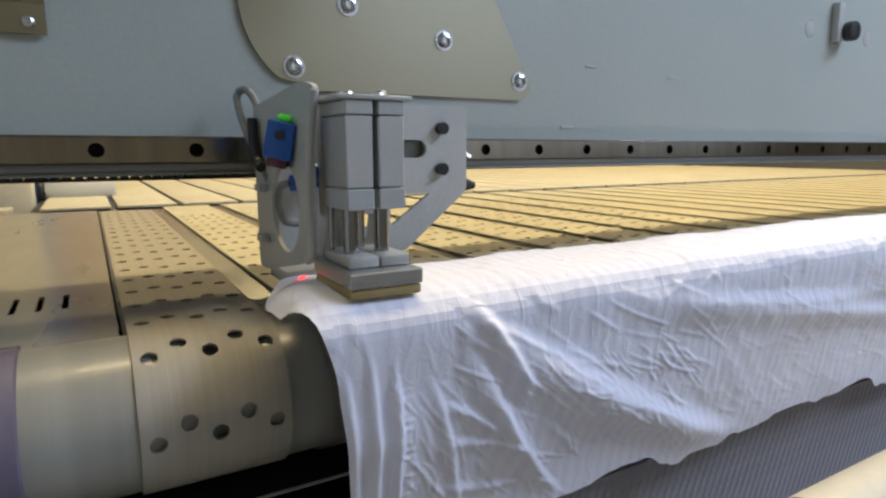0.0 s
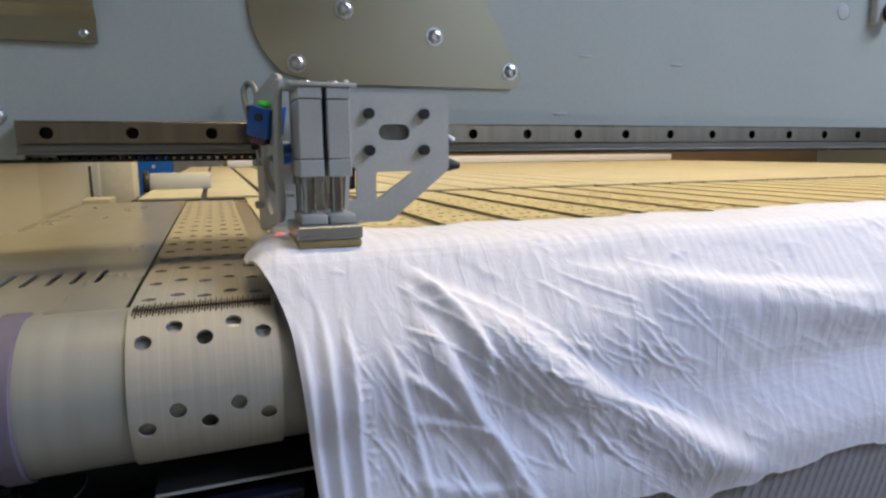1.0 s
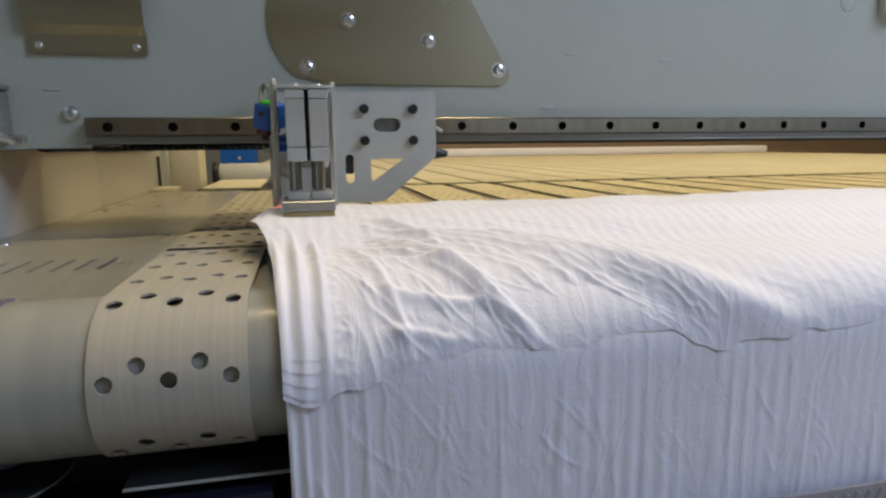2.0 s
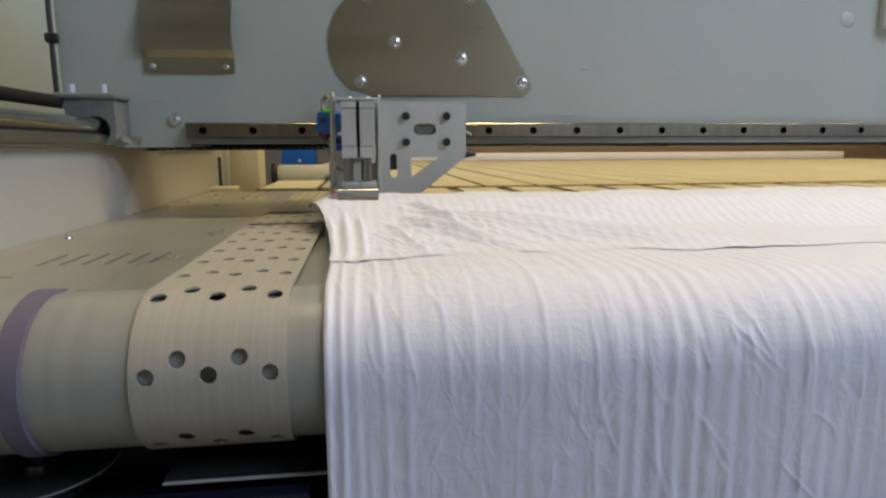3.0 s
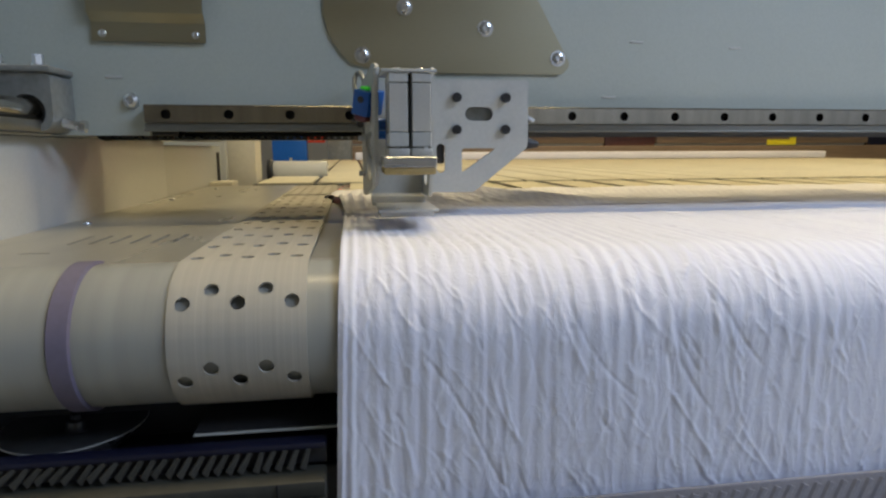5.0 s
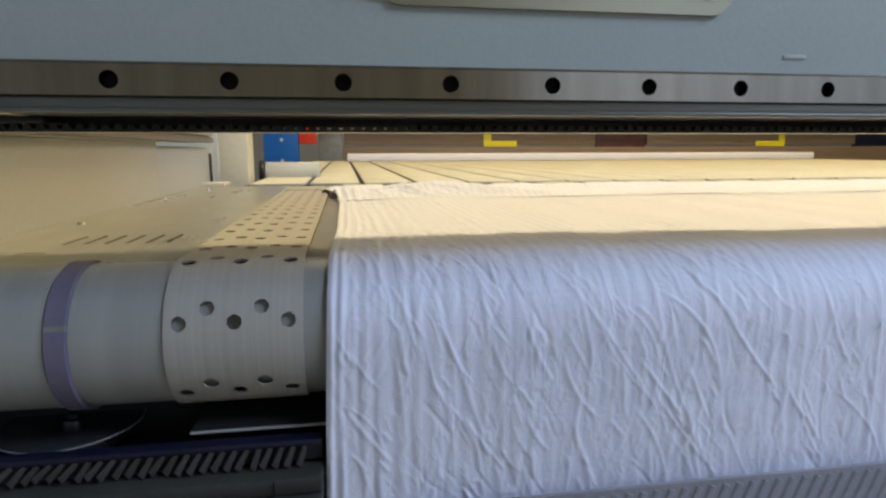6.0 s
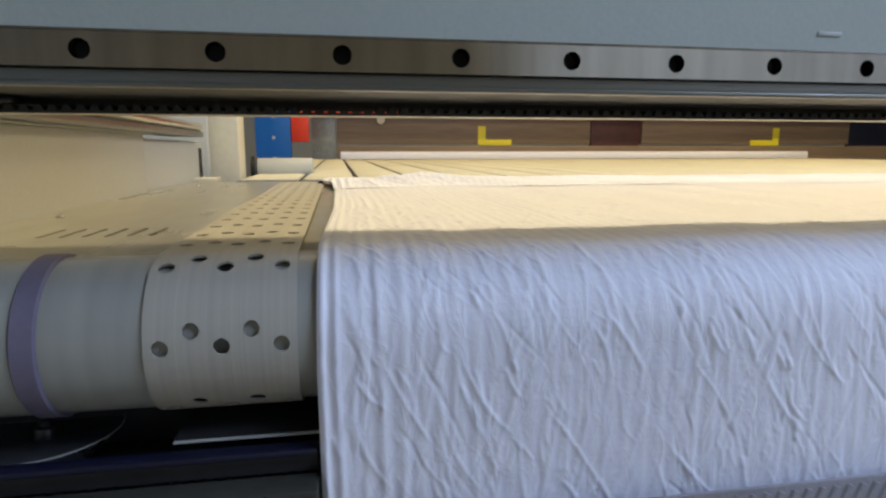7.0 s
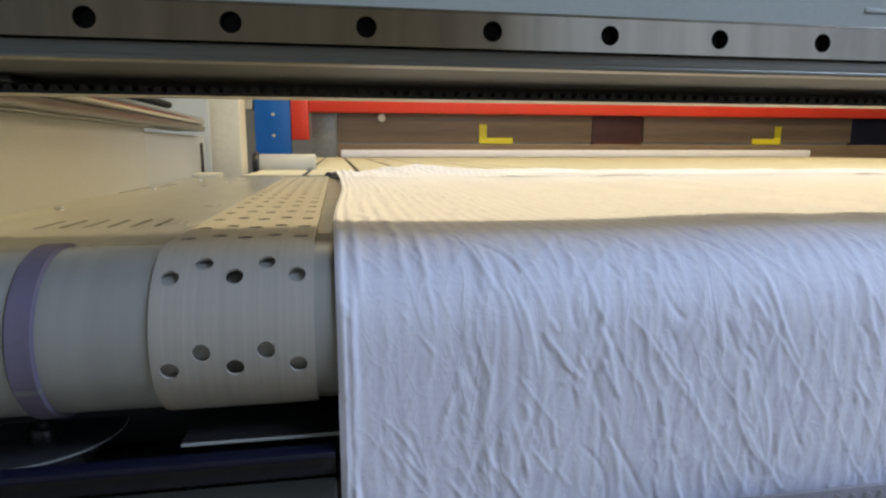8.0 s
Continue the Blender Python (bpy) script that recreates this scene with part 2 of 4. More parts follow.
def bm_sheet(outline, holes, thick, place):
    """A plate of that thickness with holes through it. place turns (u, v, depth) into the world."""
    bm = bmesh.new()
    edges = []
    for loop in (outline, *holes):
        loop = [p for k, p in enumerate(loop) if (Vector(p) - Vector(loop[k - 1])).length > 1e-5]
        vs = [bm.verts.new((u, v, 0)) for u, v in loop]
        edges += [bm.edges.new((vs[k], vs[(k + 1) % len(vs)])) for k in range(len(vs))]
    bmesh.ops.triangle_fill(bm, edges=edges, use_beauty=True, use_dissolve=False, normal=(0, 0, 1))
    ret = bmesh.ops.extrude_face_region(bm, geom=bm.faces[:])
    for v in ret["geom"]:
        if isinstance(v, bmesh.types.BMVert):
            v.co.z = thick
    for v in bm.verts:
        v.co = Vector(place(*v.co))
    bmesh.ops.recalc_face_normals(bm, faces=bm.faces[:])
    return bm


def bm_screw(x, y, z, r, proud, axis="y"):
    """A button-head screw with a hex socket; its head looks to -y, or up."""
    head = bmesh.new()
    prof = [(r, 0), (r * 0.98, proud * 0.35), (r * 0.82, proud * 0.8), (r * 0.5, proud), (r * 0.48, proud * 0.45), (0.0, proud * 0.4)]
    n = 20
    rings = []
    for pr, ph in prof[:-1]:
        rings.append([head.verts.new((pr * math.cos(2 * math.pi * k / n), pr * math.sin(2 * math.pi * k / n), ph)) for k in range(n)])
    tip = head.verts.new((0, 0, prof[-1][1]))
    for a, b in zip(rings, rings[1:]):
        for k in range(n):
            head.faces.new((a[k], a[(k + 1) % n], b[(k + 1) % n], b[k]))
    for k in range(n):
        head.faces.new((rings[-1][k], rings[-1][(k + 1) % n], tip))
    m = Matrix.Translation((x, y, z)) @ (pose(0, 0, 0, 90) if axis == "y" else Matrix())
    bmesh.ops.transform(head, matrix=m, verts=head.verts[:])
    return head


# ---- hall ----
def hall():
    tagged(part("floor", bm_box(-6, 9, -4.4, 9, FLOOR - 0.1, FLOOR), FLOORM), "grey concrete hall floor", "floor", kind="structure")
    tagged(part("ceiling", bm_box(-6, 9, -4.4, 9, CEIL, CEIL + 0.1), WALLM), "pale painted hall ceiling", "ceiling", kind="structure")
    for name, b in (("wall_east", (9, 9.1, -4.4, 9)), ("wall_north", (-6.1, 9.1, 9, 9.1))):
        tagged(part(name, bm_box(*b, FLOOR, CEIL), WALLM), "pale painted hall wall", "wall", kind="structure")
    bm = bm_sheet([(-6, FLOOR), (9, FLOOR), (9, CEIL), (-6, CEIL)], [[(1.3, 0.1), (6.9, 0.1), (6.9, 2.2), (1.3, 2.2)]], 0.15,
                  lambda u, v, d: (u, -4.4 + d, v))
    tagged(part("wall_south", bm, WALLM), "pale painted hall wall with an added window band", "wall", kind="structure")
    bm = bm_sheet([(-4.4, FLOOR), (9, FLOOR), (9, CEIL), (-4.4, CEIL)], [[(-3.4, 0.2), (1.0, 0.2), (1.0, 2.2), (-3.4, 2.2)]], 0.15,
                  lambda u, v, d: (-6.15 + d, u, v))
    tagged(part("wall_west", bm, WALLM), "pale painted hall wall with an added window", "wall", kind="structure")
    # both windows are unseen, added to hold the two side lights
    win = empty("added_window_2", "tall frosted window with metal bars, added out of view for light", "window", kind="structure")
    part("pane", bm_box(-6.11, -6.10, -3.4, 1.0, 0.2, 2.2), GLASS, win)
    for k in range(5):
        y = -3.4 + 4.4 * k / 4
        part("window_bar", bm_box(-6.095, -6.04, y - 0.03, y + 0.03, 0.2, 2.2, 0.005), SIDE, win)
    win = empty("added_window_1", "wide frosted window with metal bars, added out of view for light", "window", kind="structure")
    part("pane", bm_box(1.3, 6.9, -4.36, -4.35, 0.1, 2.2), GLASS, win)
    for k in range(6):
        x = 1.3 + 5.6 * k / 5
        part("window_bar", bm_box(x - 0.03, x + 0.03, -4.345, -4.29, 0.1, 2.2, 0.005), SIDE, win)
    for lx, ly in ((0.4, 0.25), (2.6, 0.45), (0.6, 3.0), (3.4, 3.0)):
        lamp = empty("ceiling_lamp", "long white hanging hall lamp, switched on", "lamp", "hall lamps", at=pose(lx, ly, 2.57))
        part("housing", bm_box(-0.62, 0.62, -0.13, 0.13, 0.03, 0.09, 0.01), SIDE, lamp)
        part("diffuser", bm_box(-0.6, 0.6, -0.11, 0.11, 0.012, 0.028), LAMPM, lamp)
        for sx in (-0.5, 0.5):
            part("cable", bm_rod((sx, 0, 0.09), (sx, 0, CEIL - 2.57), 0.004, 8), BLACK, lamp)


def rack():
    r = empty("storage_rack", "blue and red enamelled storage rack with brown boards", "rack", at=pose(0, 4.2, 0))
    part("upright", bm_box(-0.55, -0.30, 0.0, 0.10, FLOOR, 1.6, 0.006), RACKBLUE, r, "blue perforated upright")
    for k in range(14):
        part("punched_hole", bm_rod((-0.42, -0.001, -0.1 + k * 0.15), (-0.42, 0.02, -0.1 + k * 0.15), 0.012, 10), PALEM, r)
    part("beam_end", bm_box(-0.295, -0.17, -0.01, 0.09, 0.17, 0.56, 0.006), RACKRED, r, "red end plate")
    part("cross_beam", bm_box(-0.168, 6.0, 0.0, 0.08, 0.368, 0.56, 0.008), RACKRED, r, "red cross beam")
    part("side_sheet", bm_box(-0.62, -0.56, -0.02, 0.1, 0.38, 1.0, 0.004), PALEM, r)
    part("sheet_edge", bm_box(-0.155, 0.02, 0.09, 0.12, FLOOR, 1.4, 0.004), BLOCK, r, "grey-blue sheet behind")
    for k, (a, b, z0, z1) in enumerate(((0.03, 2.05, 0.16, 0.43), (2.50, 4.45, 0.16, 0.43), (0.03, 6.0, -0.12, 0.15), (0.03, 6.0, -0.4, -0.13))):
        part("board", bm_box(a, b, 0.10, 0.14, z0, z1 - 0.006, 0.004), BOARD, r, "stained brown board")
    part("board", bm_box(2.06, 2.49, 0.11, 0.15, 0.05, 0.42, 0.004), BOARD2, r, "dark maroon panel")
    part("board", bm_box(4.46, 6.0, 0.11, 0.15, 0.05, 0.42, 0.004), NAVY, r, "dark blue panel")
    for x0, sx in ((1.12, 1), (3.76, -1)):
        mark = merge(bm_box(min(x0, x0 + sx * 0.06), max(x0, x0 + sx * 0.06), 0.095, 0.099, 0.147, 0.295),
                     bm_box(min(x0 + sx * 0.061, x0 + sx * 0.27), max(x0 + sx * 0.061, x0 + sx * 0.27), 0.095, 0.099, 0.147, 0.192))
        part("corner_mark", mark, YELLOW, r, "yellow corner mark of tape")
    part("knob", bm_rod((0.36, 0.05, 0.335), (0.36, 0.0995, 0.335), 0.03, 12), PALEM, r)


# ---- feeding machine, fixed parts ----
R = 0.0495
BX0, BX1 = -0.0838, 0.0
END = 0.92
TOP = R - 0.0016


def frame_parts():
    bed = empty("feed_table", "worn beige sheet-metal feed table with slots", "machine table")
    slots = [slot(-0.119 - 0.0161 * k, 0.128, 0.0042, 0.05) for k in range(6)]
    arc = [slot(-0.205, 0.062, 0.022, 0.003)]
    outline = [(-0.268, 0.0), (-0.088, 0.0), (-0.088, END), (-0.268, END)]
    part("plate", bm_sheet(outline, slots + arc, 0.002, lambda u, v, d: (u, v, TOP - 0.0035 + d)), TABLE, bed, "slotted sheet top")
    part("front_lip", bm_box(-0.268, -0.088, -0.004, -0.0005, TOP - 0.012, TOP - 0.0018, 0.001), TABLE, bed)
    # dark colour here is the shade seen through the slots
    part("under_tray", bm_box(-0.268, 3.6, 0.06, END - 0.02, TOP - 0.035, TOP - 0.012), DARK, bed, "tray under the slots, coloured dark as shade")
    for x, y in ((-0.243, 0.25), (-0.243, 0.55), (-0.23, 0.8)):
        part("screw", bm_screw(x, y, TOP - 0.0015, 0.0042, 0.0028, "z"), ZINC, bed)
    part("slide_bed", bm_box(-0.086, 3.6, 0.012, END, TOP - 0.010, TOP - 0.0032, 0.0008), TABLE, bed, "beige slide plate under the belts")
    # side frame
    side = empty("side_frame", "cream-grey painted side frame of the machine", "machine frame")
    part("panel", bm_box(-0.30, -0.2685, -0.30, 0.62, -0.4, 0.1355, 0.002), SIDE, side)
    part("cap_strip", bm_box(-0.315, -0.265, -0.30, 0.66, 0.136, 0.1385, 0.001), BRACKET, side, "bright edge strip on the panel")
    part("panel_end", bm_box(-0.30, -0.272, 0.625, 1.06, -0.4, 0.13, 0.002), SIDE, side)
    part("rear_sheet", bm_box(-0.42, -0.262, 1.07, 1.09, -0.3, 0.26, 0.003), SIDE, side)
    part("rear_post", bm_box(-0.295, -0.200, 1.105, 1.20, -0.4, 0.40, 0.005), PALEM, side, "cream rear post")
    # flat dark patch on the panel, the shade of a slot
    part("post_slot_shade", bm_box(-0.2719, -0.2712, 1.014, 1.042, 0.046, 0.116), HOLE, side, "dark patch for the shade in a slot")
    part("foot_block", bm_box(-0.30, -0.225, 0.93, 1.0, TOP - 0.012, TOP + 0.006, 0.002), PALEM, side)
    part("outer_wall", bm_box(-0.64, -0.62, -0.30, 1.6, -0.4, 0.9, 0.003), COVER, side, "pale outer cover")
    # slide shaft
    sh = empty("slide_shaft", "polished steel slide shaft on a grey rail", "linear shaft")
    part("shaft", bm_rod((-0.262, -0.30, 0.1595), (-0.262, 0.98, 0.1595), 0.0092, 24), SHAFT, sh)
    part("support_rail", bm_box(-0.290, -0.252, -0.30, 0.98, 0.1388, 0.1500, 0.002), EXTR, sh)
    part("back_rail", bm_box(-0.312, -0.294, -0.30, 0.98, 0.1388, 0.172, 0.003), EXTR, sh)
    cable = empty("drive_cable", "black cable along the slide shaft", "cable")
    part("sleeve", bm_rod((-0.302, -0.30, 0.187), (-0.302, 0.9, 0.187), 0.0072, 14), HOLE, cable)


def roller():
    ro = empty("front_roller", "ivory lacquered front roller with a violet band", "roller")
    for x0, x1, r in ((-0.6, -0.1524, R - 0.0022), (-0.1524, -0.1381, R - 0.0025), (-0.1381, BX0 + 0.003, R - 0.0022), (BX1 - 0.003, 3.6, R - 0.0022)):
        part("drum", bm_rod((x0, 0, 0), (x1, 0, 0), r, 96), ROLLER, ro)
    for x0, x1, r in ((BX0 + 0.003, -0.049, R - 0.0042), (-0.049, -0.035, 0.0415), (-0.035, BX1 - 0.003, R - 0.0042)):
        part("core", bm_rod((x0, 0, 0), (x1, 0, 0), r, 48), ROLLER, ro, "grooved core below the belt")
    n = 96
    pieces = {False: bmesh.new(), True: bmesh.new()}
    for k in range(n):
        a0, a1 = 2 * math.pi * k / n, 2 * math.pi * (k + 1) / n
        bm = pieces[k == n - 1]
        ring = []
        for x, r in ((-0.1520, R - 0.0021), (-0.1505, R + 0.0002), (-0.1390, R + 0.0002), (-0.1380, R - 0.0021)):
            ring.append([(x, r * math.cos(a), r * math.sin(a)) for a in (a0, a1)])
        for p, q in zip(ring, ring[1:]):
            bm.faces.new([bm.verts.new(c) for c in (p[0], p[1], q[1], q[0])])
    for joint, bm in pieces.items():
        bmesh.ops.remove_doubles(bm, verts=bm.verts[:], dist=1e-6)
        bmesh.ops.recalc_face_normals(bm, faces=bm.faces[:])
    band = part("band", pieces[False], BANDM, ro, "violet-grey rubber band")
    part("joint", pieces[True], BLOCK, band, "pale glued joint of the band")
    return ro


def under_parts():
    base = empty("machine_base", "lower frame below the roller, coloured dark as shade", "machine frame")
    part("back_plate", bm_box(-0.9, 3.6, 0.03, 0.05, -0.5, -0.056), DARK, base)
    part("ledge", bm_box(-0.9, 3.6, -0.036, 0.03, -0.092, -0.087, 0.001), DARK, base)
    tray = empty("thin_bar", "thin grey steel bar under the roller", "bar")
    # web coloured near-black as shade, front edge pale as its bright line
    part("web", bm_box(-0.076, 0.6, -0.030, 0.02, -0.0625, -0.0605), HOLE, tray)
    part("edge", bm_box(-0.076, 0.6, -0.0335, -0.0305, -0.0620, -0.0609, 0.0003), BRACKET, tray, "front edge coloured pale as if lit")
    d = empty("steel_disc", "dark steel disc on a hub under the roller", "disc")
    cx, cy, hx, hy = -0.168, 0.017, -0.161, 0.003
    part("rim", bm_rod((cx, cy, -0.0700), (cx, cy, -0.0680), 0.0465, 72, bevel=0.0005), DISC, d)
    # thin pale ring: the rim's highlight put into the colour
    part("rim_highlight", bm_sheet(circle(cx, cy, 0.0469, 72), [circle(cx, cy, 0.0466, 72)], 0.0010, lambda u, v, w: (u, v, -0.0694 + w)), ALU, d, "pale ring for the highlight on the rim")
    part("cone", bm_rod((cx, cy, -0.0840), (cx, cy, -0.0703), 0.032, 48, 0.0445), ZINC, d, "bright bevelled underside")
    part("hub", bm_rod((hx, hy, -0.0678), (hx, hy, -0.0600), 0.0080, 24, 0.0065, 0.001), BLACK, d)
    part("bolt", bm_rod((hx, hy, -0.0598), (hx, hy, -0.0560), 0.0038, 6), BLACK, d)
    br = empty("strip_brush", "strip brush with short bristle tufts in a navy holder", "brush")
    part("holder", bm_box(-0.9, 0.0095, -0.052, -0.040, -0.0670, -0.0625, 0.0015), NAVY, br)
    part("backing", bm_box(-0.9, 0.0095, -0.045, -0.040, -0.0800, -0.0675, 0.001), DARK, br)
    row = new("bristle_row")
    row.parent = br
    tuft = merge(*[bm_rod((0.0007 * a, 0, 0), (0.0012 * a - 0.0015, -0.002 + 0.0008 * c, -0.0120 - 0.0006 * ((a * 7 + c * 5) % 3)), 0.0009, 6, 0.0011)
                   for a in (-1, 0, 1) for c in (-1, 1)])
    first = None
    rnd = random.Random(5)
    for k in range(58):
        x = -0.412 + 0.0072 * k
        if first is None:
            first = part("bristle_tuft", tuft, BRISTLE, row)
            ob = first
        else:
            ob = new("bristle_tuft", first.data)
            ob.parent = row
        ob.matrix_local = pose(x, -0.051, -0.0668, rnd.uniform(-6, 6), float(np.interp(x, [-0.25, 0.0], [46, 14])) + rnd.uniform(-6, 6), rnd.uniform(-14, 14))
    low = empty("lower_guard", "dull olive lower guard bar with a dark seam", "guard")
    part("bar", bm_box(-0.9, 0.0095, -0.068, -0.046, -0.0910, -0.0800, 0.002), OLIVE, low)
    part("sill", bm_box(-0.9, 0.0095, -0.078, -0.046, -0.0990, -0.0915, 0.002), OLIVE, low)
    part("seam", bm_box(-0.0205, -0.0195, -0.0688, -0.0682, -0.0905, -0.0805), HOLE, low)
    # ribbed apron
    ap = empty("ribbed_apron", "grey-brown ribbed apron in front of the linen", "apron")
    part("sheet", bm_box(0.05, 3.6, -0.066, -0.063, -0.6, -0.109, 0.001), APRON, ap)
    rib = bm_rod((0, 0, 0), (-0.12, 0, -0.3), 0.0050, 10)
    first = None
    for k in range(150):
        if first is None:
            first = part("rib", rib, APRON, ap)
            ob = first
        else:
            ob = new("rib", first.data)
            ob.parent = ap
        ob.matrix_local = pose(0.06 + 0.0105 * k, -0.0626, -0.1135)
    global BRISTLES
    BRISTLES = row
    pole = empty("guard_rail", "cream tubular guard rail before the apron", "guard rail")
    part("tube", bm_rod((0.31, -0.2, -0.103), (2.2, -0.2, -0.103), 0.026, 32), PALEM, pole)
    part("end_cap", bm_rod((0.300, -0.2, -0.103), (0.3098, -0.2, -0.103), 0.0255, 32, bevel=0.003), BLACK, pole)


def rear_conveyor():
    c = empty("rear_conveyor", "rear conveyor with wide cream belts and dark gaps", "conveyor")
    y0, y1 = 1.0, 4.0
    edges = [-0.19] + [-0.056 + 0.125 * k for k in range(30)]
    for a, b in zip(edges, edges[1:]):
        bm = bm_box(a + 0.006, b - 0.006, y0, y1, TOP - 0.006, TOP, 0.0015)
        part("belt", bm, FELT, c)
    # shade between the belts comes from the bed's dark colour
    part("bed", bm_box(-0.2, 3.57, y0 + 0.03, y1, TOP - 0.05, TOP - 0.0065), DARK, c, "bed under the belts, coloured dark as shade in the gaps")
    part("nose_roller", bm_rod((-0.2, y0 + 0.02, TOP - 0.024), (3.57, y0 + 0.02, TOP - 0.024), 0.0165, 24), EXTR, c)
    part("end_roller", bm_rod((-0.19, 1.35, TOP + 0.012), (-0.04, 1.35, TOP + 0.012), 0.030, 24, bevel=0.004), SIDE, c, "grey end roller")
    part("roller_flange", bm_rod((-0.205, 1.35, TOP + 0.012), (-0.191, 1.35, TOP + 0.012), 0.036, 24, bevel=0.002), BLACK, c)
    part("rear_linen", bm_box(0.05, 3.55, 3.7, 3.99, TOP + 0.001, TOP + 0.052, 0.01), LINEN, c, "white linen at the far end")


# ---- beam ----
DRIVE_X, DRIVE_Z, DRIVE_R = -0.245, 0.1459, 0.0098
TEETH = 0.008


def drive_belt(b):
    """The toothed belt from the clamp carriage round the end pulley, in pieces of one tooth."""
    bm = bm_box(-TEETH / 2, TEETH / 2, 0.098, 0.122, -0.0009, 0.0009)
    prof = [(-0.0029, 0.0009), (-0.0026, 0.0020), (-0.0019, 0.0036), (-0.0008, 0.0043), (0.0008, 0.0043), (0.0019, 0.0036), (0.0026, 0.0020), (0.0029, 0.0009)]
    bm = merge(bm, bm_sheet(prof, [], 0.024, lambda u, v, d: (u, 0.098 + d, v)))
    bmesh.ops.recalc_face_normals(bm, faces=bm.faces[:])
    # underside takes a pale colour for the light thrown up by the linen
    for f in bm.faces:
        if f.normal.z < -0.9 and f.calc_center_median().z < 0:
            f.material_index = 1
    first = part("belt_tooth", bm, OLIVE, b, "black toothed belt, underside coloured pale as if lit", smooth=40)
    first.data.materials.append(PALEM)
    out = [first]
    for k in range(165):
        ob = new("belt_tooth", first.data)
        ob.parent = b
        out.append(ob)
    return out


def drive_place(x):
    """Place and turn of a belt piece that lies x along from the pulley (negative: on the hidden upper run)."""
    half = math.pi * DRIVE_R
    if x > 0:
        return pose(DRIVE_X + x, 0, DRIVE_Z - DRIVE_R)
    if x > -half:
        a = -x / DRIVE_R
        return pose(DRIVE_X - DRIVE_R * math.sin(a), 0, DRIVE_Z - DRIVE_R * math.cos(a), 0, math.degrees(a))
    return pose(DRIVE_X - x - half, 0, DRIVE_Z + DRIVE_R, 0, 180)


def beam():
    """The cross beam. Its y is that of the rail's front face."""
    b = empty("cross_beam", "grey-blue painted cross beam on slide bearings", "gantry")
    part("face_plate", bm_sheet([(-0.316, 0.139), (-0.172, 0.139), (-0.172, 0.1455), (3.6, 0.1455), (3.6, 0.62), (-0.316, 0.62)],
                                [circle(0.726, 0.313, 0.011), circle(0.869, 0.313, 0.011)], 0.006, lambda u, v, d: (u, 0.018 + d, v)), PAINT, b)
    part("body", bm_box(-0.300, 3.6, 0.0245, 0.145, 0.150, 0.618, 0.003), PAINT, b, "grey-blue box body")
    for x in (0.726, 0.869):
        part("hole_plug", bm_rod((x, 0.0175, 0.313), (x, 0.0235, 0.313), 0.0105, 24, bevel=0.001), BRACKET, b, "pale round plug")
    rail = part("guide_rail", bm_sheet([(-0.171, 0.1512), (3.6, 0.1512), (3.6, 0.1673), (-0.171, 0.1673)],
                                       [circle(-0.1506 + 0.06 * k, 0.1593, 0.0048, 18) for k in range(60)], 0.0178,
                                       lambda u, v, d: (u, d, v)), RAILM, b, "ground steel guide rail")
    # bolts coloured near-black for the shade deep in their holes
    for k in range(60):
        x = -0.1506 + 0.06 * k
        part("shaded_rail_bolt", bm_rod((x, 0.0075, 0.1593), (x, 0.0172, 0.1593), 0.0045, 16), HOLE, rail)
    part("rail_light_edge", bm_sheet([(0.0, 0.1675), (0.0175, 0.1675), (0.0175, 0.1687), (0.0010, 0.1687)], [], 3.771, lambda u, v, d: (-0.171 + d, u, v)), RAILM, b, "bright chamfered upper rail edge", smooth=0)
    part("lower_extrusion", bm_box(-0.172, 3.6, 0.003, 0.0175, 0.1432, 0.1508, 0.001), EXTR, b, "aluminium extrusion under the rail")
    part("extrusion_lip", bm_box(-0.172, 3.6, -0.0005, 0.0026, 0.1424, 0.1446, 0.0006), EXTR, b)
    part("lower_web", bm_box(-0.172, 3.6, 0.0250, 0.1230, 0.1455, 0.1485), UNDER, b, "dark grey channel under the rail")
    part("belt_guard", bm_box(-0.172, 3.6, 0.1235, 0.1270, 0.1393, 0.1485), UNDER, b, "dark strip behind the belt")
    part("oil_stain", bm_box(0.118, 0.126, -0.0008, -0.0006, 0.1432, 0.1440), BOARD, b, "small brown stain")
    part("pulley_cover", bm_box(-0.262, -0.163, 0.090, 0.127, 0.1408, 0.1454, 0.0015), BLACK, b)
    part("belt_pulley", bm_rod((DRIVE_X, 0.097, DRIVE_Z), (DRIVE_X, 0.123, DRIVE_Z), 0.0085, 24), BLACK, b, "black belt pulley")
    # teardrop plate
    cx, cz, rr = 0.0785, 0.2695, 0.0730
    arc = [(cx + rr * math.cos(radians(a)), cz + rr * math.sin(radians(a))) for a in range(96, 236, 5)]
    tear = arc + rounded([(0.052, 0.2045), (0.262, 0.2045), (0.2715, 0.2150), (0.196, 0.3440), (0.10, 0.3440)], 0.011)[2:]
    screws = ((0.0445, 0.2213), (0.2563, 0.2217), (0.1752, 0.2512), (0.0889, 0.2705), (0.0548, 0.3268), (0.1850, 0.3290))
    tp = part("cover_plate", bm_sheet(tear, [], 0.0025, lambda u, v, d: (u, 0.0153 + d, v)), STEEL, b, "brushed stainless teardrop cover plate")
    for x, z in screws:
        part("screw", bm_screw(x, 0.0151, z, 0.0066, 0.0042), ZINC, tp)
        part("washer", bm_rod((x, 0.0144, z), (x, 0.0151, z), 0.0085, 24), ZINC, tp)
